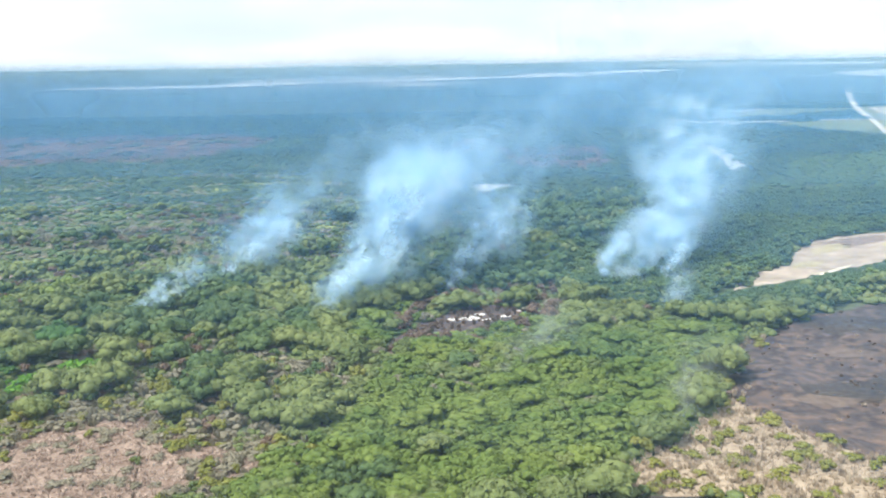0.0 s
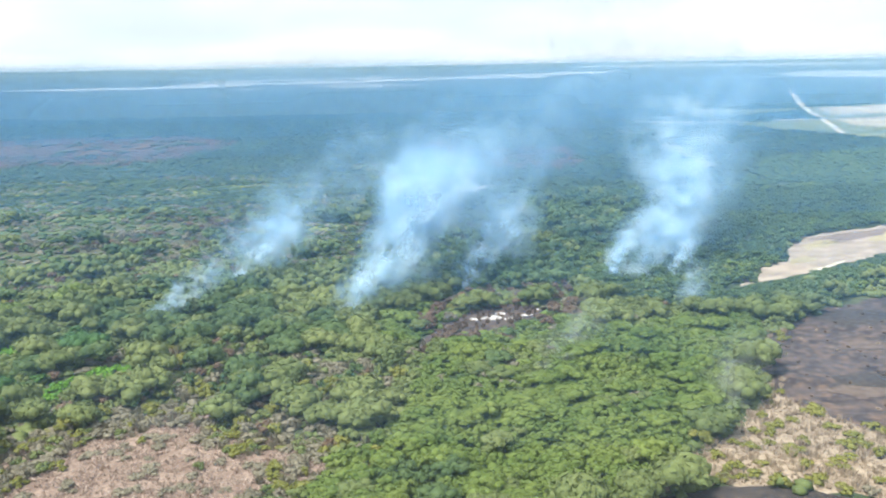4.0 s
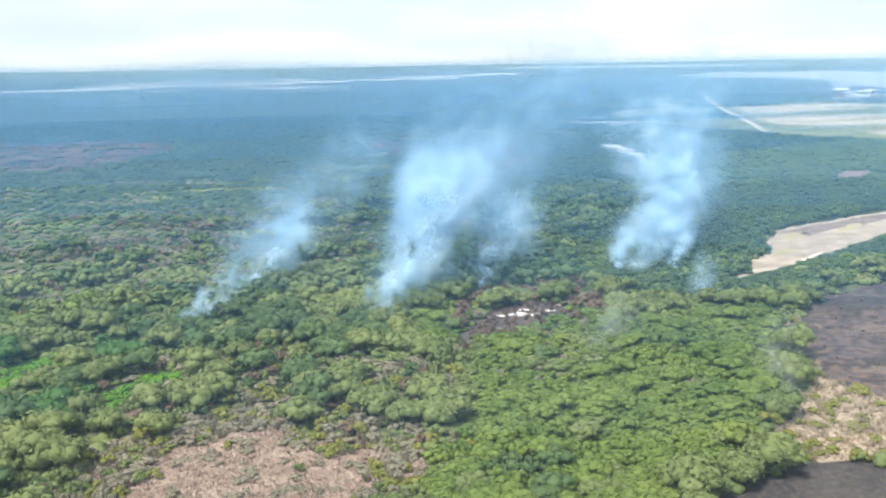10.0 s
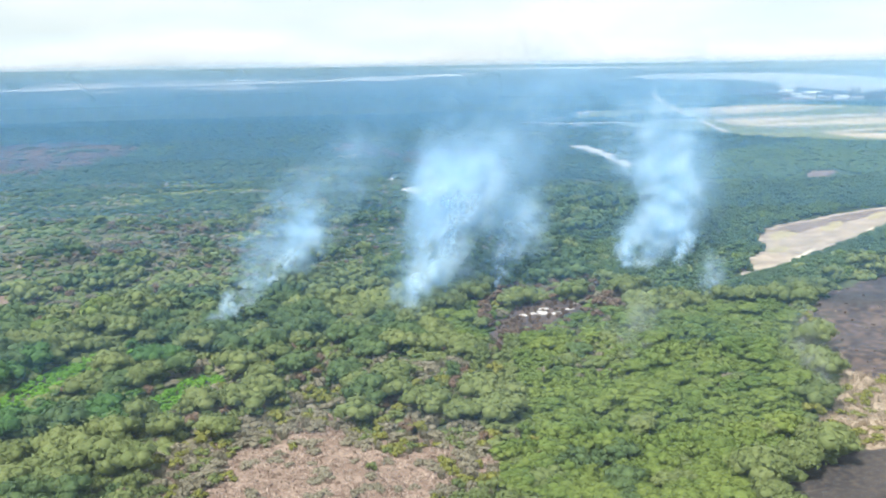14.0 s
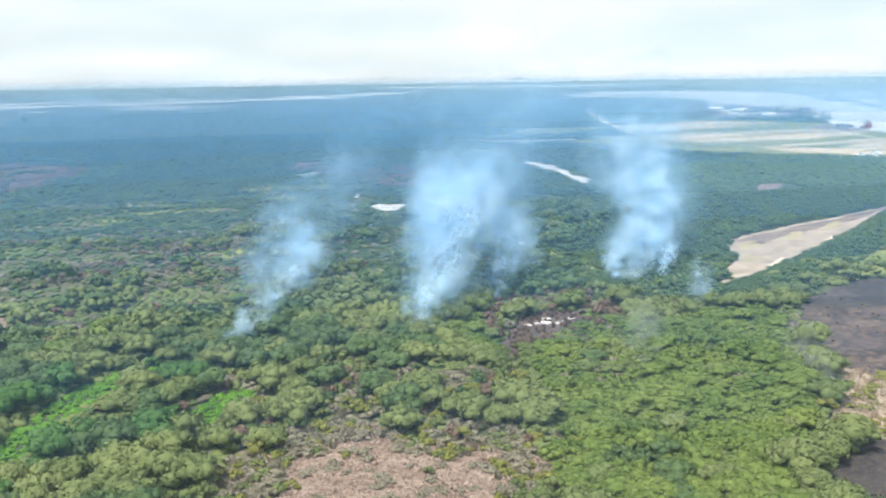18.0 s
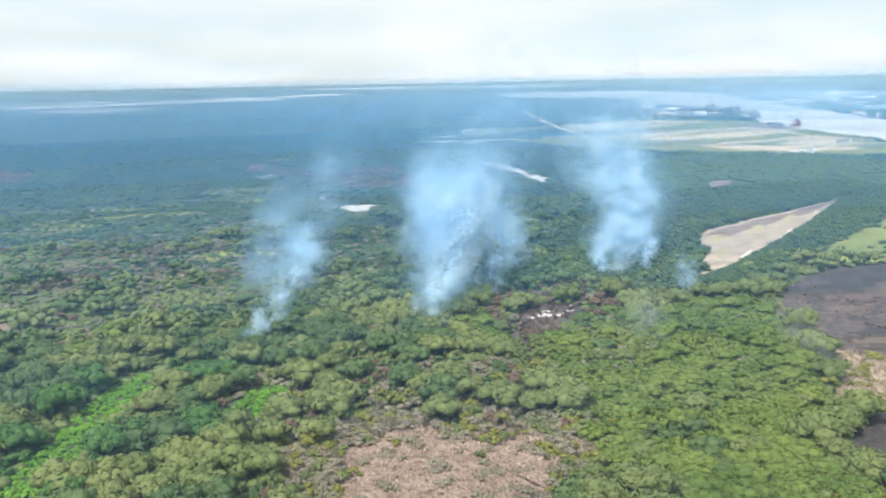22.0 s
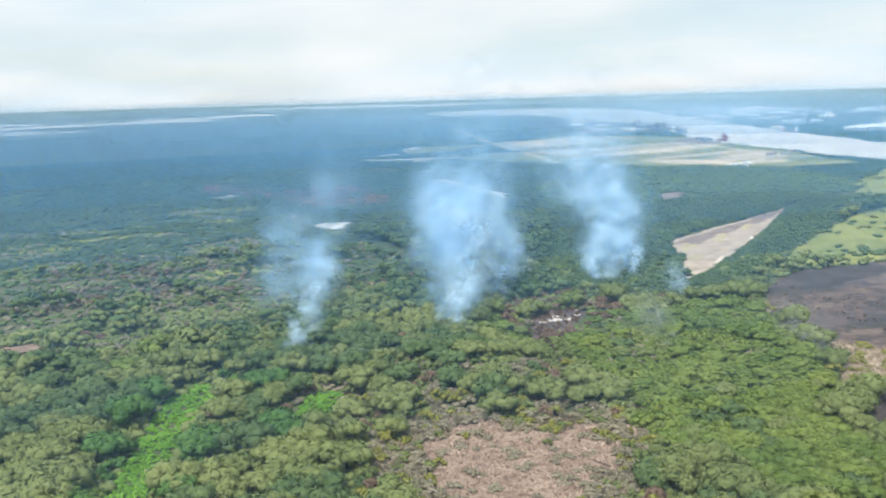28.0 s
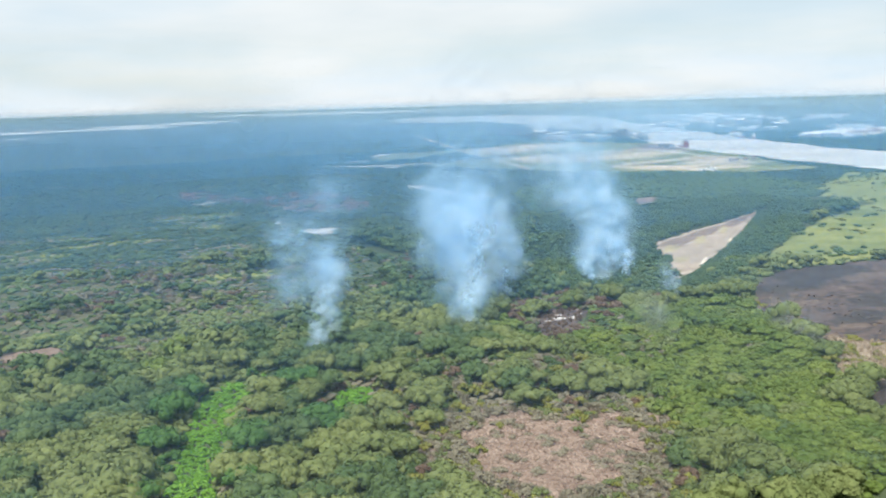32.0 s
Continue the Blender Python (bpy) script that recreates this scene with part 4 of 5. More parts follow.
lift = np.where((kind == "grey"), 0.0, lift)
keep = np.ones(len(P), dtype=bool)
P3 = np.concatenate([P, lift[:, None]], 1)

KINDS = {
    "olive": (M_OLIVE, "olive-green broad tree with a dense clumpy crown", "tree"),
    "bright": (M_BRIGHT, "bright green mangrove with a rounded clumpy crown", "tree"),
    "dark": (M_DARK, "dark green mangrove with a dense crown", "tree"),
    "vivid": (M_VIVID, "vivid green tree hung with creepers", "tree"),
    "yellow": (M_YELLOW, "yellowing shrubby tree by the dry clearing", "tree"),
    "brown": (M_BROWN, "scorched brown tree with withered leaves", "tree"),
}


def tree_thing(name, mat, seed, label):
    """One tree with its trunk, limbs and crown, one metre in crown radius."""
    root = new(name)
    sv, sf = crown_shape(20, 900, seed, leaf=0.075)
    crown = new("crown", array_mesh("crown", sv + np.array([0, 0, 0.25]), sf, [mat]))
    crown.parent = root
    g = random.Random(seed)
    bm = bmesh.new()
    rod(bm, (0, 0, -0.1), (0.03, 0.02, 0.75), 0.07, 0.05, 7)
    t = part("trunk", bm, M_BARK, root)
    for k in range(4):
        a = k * 1.6 + g.uniform(-0.3, 0.3)
        bm = bmesh.new()
        rod(bm, (0.03, 0.02, 0.5 + 0.06 * k), (0.5 * math.cos(a), 0.5 * math.sin(a), 1.0), 0.035, 0.012, 5)
        part("limb", bm, M_BARK, root)
    return tagged(root, label, "tree", group="trees of the near wood")


# the trees that the flight passes nearest stand singly
single = keep & (kind != "grey") & (P[:, 1] < 214) & (P[:, 0] > -205) & (P[:, 0] < 36)
idx = np.where(single)[0]
idx = idx[np.argsort(P[idx, 1] + 0.0004 * (P[idx, 0] + 90) ** 2)]
seen_from = idx[P[idx, 1] > 138][:300]
single[:] = False
single[seen_from] = True
protos = {}
for i in seen_from:
    k = kind[i]
    v = int(i) % 3
    m = Matrix.LocRotScale((P[i, 0], P[i, 1], 0), Euler((0, 0, rng.uniform(0, 6.28))), (size[i], size[i], tall[i]))
    if (k, v) not in protos:
        protos[k, v] = tree_thing("tree", KINDS[k][0], 900 + v + 10 * list(KINDS).index(k), KINDS[k][1])
        protos[k, v].matrix_basis = m
    else:
        ob = copy_thing(protos[k, v], Matrix.Identity(4))
        ob.matrix_basis = m

rest = keep & ~single
for k, (mat, label, cat) in KINDS.items():
    here = rest & (kind == k)
    for sh, m in ((near_shapes, here & (dist < 330) & broad), (small_shapes, here & (dist < 330) & ~broad), (mid_shapes, here & (dist >= 330))):
        scatter("woodland", sh, P3[m], size[m], tall[m], mat, label.replace("tree with", "trees with") + ", standing close together", "trees")
m = keep & (kind == "grey") & (u * 1000 % 1 < 0.5)
scatter("dead_trees", small_shapes, P3[m], size[m], tall[m] * 0.9, M_GREY, "dead trees with withered grey-brown twigs", "dead trees")
m = keep & (kind == "grey") & (u * 1000 % 1 >= 0.5)
scatter("bare_thicket", bare_shapes, P3[m], size[m] * 1.1, tall[m] * 0.9, M_GREY, "leafless grey-brown trees and thickets", "dead trees")

# undergrowth that closes the gaps between the crowns
Q = lattice(-300, 330, 122, 420, 3.6)
Q = Q[in_view(Q, 20) & clear(Q)]
in_belt = inside(warp(Q, 5.0, 0.08, 6.0), BELT) | inside(Q, HILLOCK)
dry_floor = inside(warp(Q, 9.0, 0.06, 15.0), MIXED) | inside(warp(Q, 6.0, 0.08, 8.0), GREYWOOD)
ru = rng.uniform(size=len(Q))
for m, mat, top, lab in ((in_belt, M_BRIGHT, 2.1, "low bright green bushes under the mangrove crowns"), (~in_belt & ~dry_floor, M_OLIVE, 2.4, "low olive bushes under the trees"), (dry_floor & (ru < 0.4), M_GREY, 1.6, "dry grey-brown undergrowth"), (dry_floor & (ru > 0.4) & (ru < 0.7), M_OLIVE, 1.6, "olive undergrowth among dry bushes")):
    scatter("undergrowth", far_shapes, np.concatenate([Q[m], np.zeros((m.sum(), 1)) - 0.3], 1), rng.uniform(2.0, 3.2, m.sum()), rng.uniform(0.6, 1.0, m.sum()) * top, mat, lab, "undergrowth")

# far woods, coarser with distance
for y0, y1, step, r in [(560, 1000, 8.0, 6.2), (1000, 1750, 14.0, 10.0)]:
    Q = lattice(-0.56 * y1 - 100, 1.45 * y1 + 100, y0, y1, step)
    Q = Q[in_view(Q, 40)]
    Q = Q[field(Q, 2.0 / step / 8, 21.0) > -0.42]
    bad = np.zeros(len(Q), dtype=bool)
    spare = rng.uniform(size=len(Q)) < 0.72
    rusty = np.zeros(len(Q), dtype=bool)
    for ob in [o for o in scene.objects if o.get("kind") == "structure" and o.name.split(".")[0] in ("pond", "channel", "green_field", "bare_field", "pool", "road", "river", "red_scrub", "meadow", "far_grass_field", "bare_patch", "works_yard", "port_yard", "quay", "field_strip", "lagoon_bed", "lagoon_mud")]:
        c = np.array([v.co for v in ob.data.vertices])[:, :2]
        lo, hi = c.min(0), c.max(0)
        near_it = np.where((Q[:, 0] > lo[0] - step) & (Q[:, 0] < hi[0] + step) & (Q[:, 1] > lo[1] - step) & (Q[:, 1] < hi[1] + step))[0]
        if not len(near_it):
            continue
        tri = c[np.array([p.vertices[:] for p in ob.data.polygons])]
        for s in range(0, len(near_it), 400):
            q = Q[near_it[s:s + 400]][:, None, :]
            d = [np.cross(tri[None, :, (k + 1) % 3] - tri[None, :, k], q - tri[None, :, k]) for k in range(3)]
            ins = ((d[0] >= 0) & (d[1] >= 0) & (d[2] >= 0)) | ((d[0] <= 0) & (d[1] <= 0) & (d[2] <= 0))
            hitq = ins.any(1)
            if ob.name.split(".")[0] == "red_scrub":
                rusty[near_it[s:s + 400]] |= hitq
                hitq &= ~spare[near_it[s:s + 400]]
            bad[near_it[s:s + 400]] |= hitq
        if ob.name.split(".")[0] in ("pond", "channel", "pool", "bare_patch"):
            look_way = Q - REF[:2]
            look_way /= np.hypot(look_way[:, 0], look_way[:, 1])[:, None]
            cen = c.mean(0)
            near_it = np.where(np.hypot(Q[:, 0] - cen[0], Q[:, 1] - cen[1]) < 110)[0]
            for d in (14.0, 28.0, 42.0):
                q = (Q[near_it] + look_way[near_it] * d)[:, None, :]
                e = [np.cross(tri[None, :, (k + 1) % 3] - tri[None, :, k], q - tri[None, :, k]) for k in range(3)]
                bad[near_it] |= (((e[0] >= 0) & (e[1] >= 0) & (e[2] >= 0)) | ((e[0] <= 0) & (e[1] <= 0) & (e[2] <= 0))).any(1)
    Q, rusty = Q[~bad], rusty[~bad] & (rng.uniform(size=(~bad).sum()) < 0.8)
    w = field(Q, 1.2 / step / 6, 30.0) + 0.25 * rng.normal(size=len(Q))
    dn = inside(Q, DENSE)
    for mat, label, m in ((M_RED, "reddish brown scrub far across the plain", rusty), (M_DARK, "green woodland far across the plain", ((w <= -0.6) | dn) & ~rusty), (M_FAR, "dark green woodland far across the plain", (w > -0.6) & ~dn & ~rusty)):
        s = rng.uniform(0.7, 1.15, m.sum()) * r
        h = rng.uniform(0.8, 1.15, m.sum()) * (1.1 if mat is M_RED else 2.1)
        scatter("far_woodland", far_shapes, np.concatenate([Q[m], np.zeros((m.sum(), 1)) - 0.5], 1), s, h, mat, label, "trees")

# low scrub on the open land
Q = lattice(-420, 30, 405, 860, 5.2)
Q = Q[(Q[:, 1] > 400 + 0.25 * Q[:, 0]) & in_view(Q, 20)]
m = field(Q, 0.05, 52.0) + 0.5 * rng.normal(size=len(Q))
for sel, mat, lab in (((m > 0.1) & (m < 0.32), M_GREY, "grey-brown dry scrub on open land"), ((m > 0.32) & (m < 0.56), M_OLIVE, "olive scrub on open land"), ((m < -0.2) | (m > 0.56), M_DARK, "dark green scrub on open land")):
    scatter("scrub", far_shapes, np.concatenate([Q[sel], np.zeros((sel.sum(), 1)) - 0.2], 1), rng.uniform(1.2, 3.2, sel.sum()), rng.uniform(0.6, 1.8, sel.sum()), mat, lab, "scrub")

# shrubs on the open grass
Q = lattice(170, 860, 300, 760, 6.0)
m = inside(Q, GRASS) | inside(Q, FARGRASS)
Q = Q[m]
m = field(Q, 0.025, 50.0) + 0.25 * rng.normal(size=len(Q))
for sel, mat, lab in ((m > 0.52, M_DARK, "dark shrubs scattered on the marsh grass"), (m < -0.6, M_YELLOW, "yellow-green shrubs scattered on the marsh grass"), ((m > 0.46) & (m < 0.52), M_OLIVE, "olive shrubs scattered on the marsh grass")):
    scatter("shrub", far_shapes, np.concatenate([Q[sel], np.zeros((sel.sum(), 1)) - 0.2], 1), rng.uniform(1.4, 3.4, sel.sum()), rng.uniform(0.9, 2.2, sel.sum()), mat, lab, "shrubs")

# creepers in the gaps between the trees
Q = lattice(-215, -95, 180, 310, 2.1)
W = warp(Q, 2.0, 0.2, 2.0)
Q = Q[inside(W, CREEP_A) | inside(W, CREEP_B)]
Q3 = np.concatenate([Q, np.zeros((len(Q), 1)) - 0.2], 1)
scatter("creeper_mat", mid_shapes, Q3, rng.uniform(0.9, 2.0, len(Q)), rng.uniform(0.5, 1.4, len(Q)) + 1.6 * np.clip(field(Q, 0.12, 61.0) + 0.2, 0, 1), M_CREEP, "vivid green creepers filling gaps between trees", "creepers")

# shrubs and dead thickets in and round the clearings
Q = lattice(-136, -28, 134, 252, 2.3)
Wq = warp(Q, 6.0, 0.09, 2.5)
cen = np.mean(np.array(DRY), 0)
core = inside(Wq, [tuple(cen + (np.array(q) - cen) * 0.72) for q in DRY])
ins = inside(Wq, [tuple(cen + (np.array(q) - cen) * 1.12) for q in DRY])
ru = rng.uniform(size=len(Q))
edge = ins & ~core
clus = field(Q, 0.16, 40.0)
for m, sh, sz, hz, mat, nm, lab, cat in ((edge & (ru < 0.26), bare_shapes, (1.5, 2.8), (1.2, 2.8), M_GREY, "bare_thicket", "leafless grey-brown thickets round the dry clearing", "dead shrubs"),
                                         (edge & (ru > 0.26) & (ru < 0.58), small_shapes, (1.5, 2.9), (1.2, 2.6), M_GREY, "dead_shrub", "withered grey-brown bushes round the dry clearing", "dead shrubs"),
                                         (core & (clus > 0.05) & (ru < 0.30), small_shapes, (1.2, 2.6), (0.6, 1.6), M_GREY, "dead_shrub", "grey-brown dead shrubs on the dry clearing", "dead shrubs"),
                                         ((edge & (ru > 0.82)) | (core & (clus < -0.42) & (ru > 0.6)), small_shapes, (1.2, 2.4), (1.1, 2.4), M_YELLOW, "shrub", "yellow-green shrubs on the dry clearing", "shrubs"),
                                         ((edge & (ru > 0.70) & (ru < 0.82)) | (core & (clus < -0.42) & (ru < 0.3)), small_shapes, (1.4, 2.6), (1.2, 2.6), M_OLIVE, "shrub", "olive shrubs on the dry clearing", "shrubs")):
    q3 = np.concatenate([Q[m], np.zeros((m.sum(), 1)) - 0.1], 1)
    scatter(nm, sh, q3, rng.uniform(*sz, m.sum()), rng.uniform(*hz, m.sum()), mat, lab, cat)
# scrub at the foot of the burnt field and along its edge
Q = lattice(-70, 150, 118, 330, 2.6)
Wq = warp(Q, 4.0, 0.1, 2.5)
ru = rng.uniform(size=len(Q))
strip = inside(Wq, [(70, 212), (80, 240), (92, 262), (104, 284), (110, 282), (98, 258), (86, 234), (80, 214)])
inb = inside(Wq, BRUSH) | strip
burn = inside(Wq, BURNT) & ~strip
for m, sh, sz, hz, mat, nm, lab, cat in ((inb & (ru < 0.30), bare_shapes, (1.2, 2.3), (1.2, 2.8), M_STRAW, "bare_thicket", "pale straw-coloured dead thickets by the burnt field", "dead shrubs"),
                                         (inb & (ru > 0.82), small_shapes, (1.4, 2.9), (1.0, 2.2), M_YELLOW, "shrub", "yellow-green shrubs among dry brush", "shrubs"),
                                         (burn & (ru < 0.09), bare_shapes, (0.8, 1.8), (0.4, 1.2), M_BROWN, "burnt_scrub", "burnt brown scrub on black ground", "dead shrubs"),
                                         (burn & (ru > 0.985), bare_shapes, (0.8, 1.8), (0.3, 0.9), M_STRAW, "burnt_scrub", "pale unburnt straw tufts on black ground", "dead shrubs")):
    q3 = np.concatenate([Q[m], np.zeros((m.sum(), 1)) - 0.1], 1)
    scatter(nm, sh, q3, rng.uniform(*sz, m.sum()), rng.uniform(*hz, m.sum()), mat, lab, cat)
Q = lattice(-16, 2, 132, 152, 1.6)
Q = Q[inside(Q, [(-5, 152), (0, 141), (-12, 133), (-16, 141)])]
scatter("blossoming_bush", small_shapes, np.concatenate([Q, np.zeros((len(Q), 1))], 1), rng.uniform(0.9, 1.6, len(Q)), rng.uniform(1.4, 2.4, len(Q)), M_FLOWER, "bushes covered with yellow blossom", "bush")

# low bushes between the lagoon and the taller mangrove
Q = lattice(100, 400, 318, 522, 2.4)
Q = Q[inside(Q, [(104, 322), (113, 337), (143, 352), (209, 391), (291, 445), (394, 517), (394, 505), (292, 434), (208, 377), (140, 336), (116, 322)])]
scatter("shrub", mid_shapes, np.concatenate([Q, np.zeros((len(Q), 1)) - 0.2], 1), rng.uniform(1.4, 2.4, len(Q)), rng.uniform(0.8, 1.5, len(Q)), M_DARK, "low dark bushes along the lagoon shore", "shrubs")

# low growth in the gully
Q = lattice(-40, 6, 200, 302, 2.0)
Q = Q[inside(warp(Q, 2.0, 0.12, 2.0), GULLY)]
ru = rng.uniform(size=len(Q))
for m, sh, mat, lab in ((ru < 0.34, bare_shapes, M_BROWN, "withered brown shrubs in the muddy gully"), ((ru > 0.34) & (ru < 0.62) & (Q[:, 1] < 268), small_shapes, M_OLIVE, "olive shrubs in the muddy gully"), ((ru > 0.62) & (ru < 0.75), bare_shapes, M_GREY, "dead grey shrubs in the muddy gully")):
    scatter("shrub", sh, np.concatenate([Q[m], np.zeros((m.sum(), 1)) - 0.1], 1), rng.uniform(1.0, 2.1, m.sum()), rng.uniform(0.8, 2.2, m.sum()), mat, lab, "shrubs")

# scorched shrubs in the ash clearing
Q = lattice(-6, 38, 292, 342, 2.6)
ru = rng.uniform(size=len(Q))
m = inside(warp(Q, 3.0, 0.15, 2.5), ASHPIT) & (ru < 0.55)
scatter("burnt_scrub", bare_shapes, np.concatenate([Q[m], np.zeros((m.sum(), 1))], 1), rng.uniform(1.0, 2.2, m.sum()), rng.uniform(0.8, 2.6, m.sum()), M_BROWN, "scorched brown shrubs round white ash", "dead shrubs")

# dry litter and brush
litter = [bare_shape(16, 600 + k) for k in range(5)]
Q = lattice(-125, -40, 140, 235, 1.25)
Q = Q[inside(warp(Q, 3.0, 0.12, 2.0), OPEN_DRY) & (field(Q, 0.25, 44.0) + 0.4 * rng.normal(size=len(Q)) > -0.25)]
Q3 = np.concatenate([Q, np.zeros((len(Q), 1)) - 0.05], 1)
scatter("dry_branches", litter, Q3, rng.uniform(1.1, 2.4, len(Q)), rng.uniform(0.3, 1.2, len(Q)), M_TWIG, "pale dry branches lying in heaps on the clearing", "branches")
Q = lattice(10, 135, 128, 226, 1.6)
Q = Q[inside(warp(Q, 3.0, 0.12, 2.0), BRUSH) & (rng.uniform(size=len(Q)) < 0.8)]
Q3 = np.concatenate([Q, np.zeros((len(Q), 1)) - 0.05], 1)
scatter("dry_brush", litter, Q3, rng.uniform(0.8, 1.8, len(Q)), rng.uniform(0.6, 1.9, len(Q)), M_STRAW, "straw-coloured dry brush beside burnt ground", "brush")

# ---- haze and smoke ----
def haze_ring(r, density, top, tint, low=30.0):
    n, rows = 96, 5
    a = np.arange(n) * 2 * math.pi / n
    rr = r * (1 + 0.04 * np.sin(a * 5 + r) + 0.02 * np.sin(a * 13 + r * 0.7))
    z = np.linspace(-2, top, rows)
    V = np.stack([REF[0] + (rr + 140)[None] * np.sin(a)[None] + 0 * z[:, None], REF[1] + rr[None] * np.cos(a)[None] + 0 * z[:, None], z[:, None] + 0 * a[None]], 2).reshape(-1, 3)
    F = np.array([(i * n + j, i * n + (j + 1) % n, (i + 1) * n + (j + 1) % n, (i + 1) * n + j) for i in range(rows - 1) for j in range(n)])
    # only the middle rings have their haze thinned on the river side
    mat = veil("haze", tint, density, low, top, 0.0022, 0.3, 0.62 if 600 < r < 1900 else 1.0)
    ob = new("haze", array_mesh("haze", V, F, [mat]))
    tagged(ob, "added bluish haze sheet with distance haze put into its colour", "haze", kind="stuff")


# near sheet added to lift the dark tones with pale blue-grey
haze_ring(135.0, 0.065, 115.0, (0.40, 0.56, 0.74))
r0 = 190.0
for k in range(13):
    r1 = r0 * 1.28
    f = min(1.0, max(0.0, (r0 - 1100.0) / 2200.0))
    # air haze painted into the sheets: deep blue near, paler with distance
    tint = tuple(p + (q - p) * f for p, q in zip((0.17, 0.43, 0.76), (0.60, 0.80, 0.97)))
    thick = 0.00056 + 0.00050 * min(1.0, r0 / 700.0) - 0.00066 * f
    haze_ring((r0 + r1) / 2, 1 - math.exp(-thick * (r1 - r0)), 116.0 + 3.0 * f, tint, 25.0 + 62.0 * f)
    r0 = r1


def puff_mesh(seed):
    g = np.random.default_rng(seed)
    return ICO2_V * (1 + g.uniform(-0.22, 0.22, (len(ICO2_V), 1))), ICO2_F


VEIL_W, VEIL_B = (0.44, 0.69, 0.92), (0.32, 0.59, 0.90)
PUFF_SHAPES = [puff_mesh(50 + k) for k in range(4)]


def plume(x, y, run, top, r0, r1, n, seed, density, label, white=(0.68, 0.86, 0.985), blue=(0.43, 0.715, 0.975), fade=0.35):
    """Smoke that rises from (x, y) and drifts down the wind."""
    g = random.Random(seed)
    root = new("smoke_plume")
    root.location = (x, y, 0)
    mat = drift_smoke("smoke", x, y, run, top, r0, r1, density, white, blue, fade)
    meshes = [array_mesh("puff", *q, [mat]) for q in PUFF_SHAPES]
    for k in range(n):
        s = ((k + 0.5) / n) ** 1.15
        rr = r0 + (r1 - r0) * s ** 0.55
        r = rr * g.uniform(0.40, 0.78)
        off, up = g.gauss(0, 0.55) * rr, g.gauss(0, 0.5) * rr
        along = run * s + g.gauss(0, 0.3) * rr
        ob = new("puff", meshes[g.randrange(len(meshes))])
        ob.parent = root
        ob.location = (WIND[0] * along + WIND[1] * off, WIND[1] * along - WIND[0] * off, max(2.0 + top * s ** 0.65 + up, 0.3 * r))
        ob.scale = (r, r * g.uniform(0.8, 1.15), r * g.uniform(0.75, 1.15))
        ob.rotation_euler = (g.uniform(0, 6), g.uniform(0, 6), g.uniform(0, 6))
    tagged(root, label, "smoke", group="smoke plumes")


plume(-41, 300, 112, 50, 3.0, 33.0, 92, 1, 0.165, "dense blue-white smoke plume rising from the forest", fade=0.45)
plume(-88, 351, 62, 29, 2.6, 18.0, 62, 2, 0.17, "blue-white smoke plume rising behind trees")
plume(-110, 303, 45, 16, 2.2, 10.0, 36, 3, 0.15, "thin blue smoke rising between the trees")
plume(4, 342, 75, 36, 2.4, 21.0, 46, 4, 0.19, "blue-white smoke beside the scorched clearing")
plume(66, 352, 34, 17, 2.0, 9.0, 40, 5, 0.18, "dense white smoke puffs at a fire in the mangrove", fade=0.4)
plume(94, 354, 34, 18, 2.0, 9.5, 40, 6, 0.18, "dense white smoke puffs at a fire near the lagoon", fade=0.4)
plume(80, 357, 125, 58, 10.0, 35.0, 72, 13, 0.135, "broad blue-white smoke cloud over dark mangrove", fade=0.4)
plume(82, 306, 34, 9, 3.0, 12.0, 26, 7, 0.06, "low bluish smoke over the trees")
# pale puffs added to stand in for a blur of bare trees
plume(20, 246, 50, 6, 4.0, 16.0, 24, 8, 0.035, "pale puffs added in place of blurred bare trees", white=(0.8, 0.85, 0.8), blue=(0.7, 0.78, 0.7))
plume(58, 205, 60, 7, 4.0, 14.0, 24, 12, 0.040, "faint pale smoke drifting along the burnt field", white=(0.8, 0.85, 0.8), blue=(0.7, 0.78, 0.7))
plume(-30, 330, 320, 98, 16.0, 66.0, 32, 9, 0.07, "broad thin blue smoke veil drifting away", VEIL_W, VEIL_B, 0.3)
plume(90, 366, 225, 84, 16.0, 56.0, 30, 10, 0.055, "broad thin blue smoke veil drifting away", VEIL_W, VEIL_B, 0.3)
plume(-100, 365, 220, 56, 12.0, 42.0, 30, 11, 0.068, "broad thin blue smoke veil drifting away", VEIL_W, VEIL_B, 0.3)

# ---- river port, ships and houses ----
M_WHITE = plain("whitewashed_wall", (0.74, 0.74, 0.72), (0.82, 0.82, 0.80), 0.1)
M_ROOF = plain("sheet_metal_roof", (0.60, 0.62, 0.63), (0.74, 0.75, 0.75), 0.1, 0.5)
M_GREYW = plain("grey_concrete", (0.34, 0.34, 0.34), (0.44, 0.44, 0.43), 0.1)
M_TILE = plain("brown_roof", (0.26, 0.15, 0.11), (0.36, 0.22, 0.16), 0.1)
M_STEEL = plain("dark_steel", (0.07, 0.075, 0.085), (0.12, 0.125, 0.13), 0.2, 0.5)
M_HULL = plain("black_hull", (0.035, 0.035, 0.04), (0.07, 0.065, 0.065), 0.1, 0.5)
M_RUST = plain("red_painted_steel", (0.24, 0.055, 0.035), (0.34, 0.09, 0.06), 0.2, 0.6)


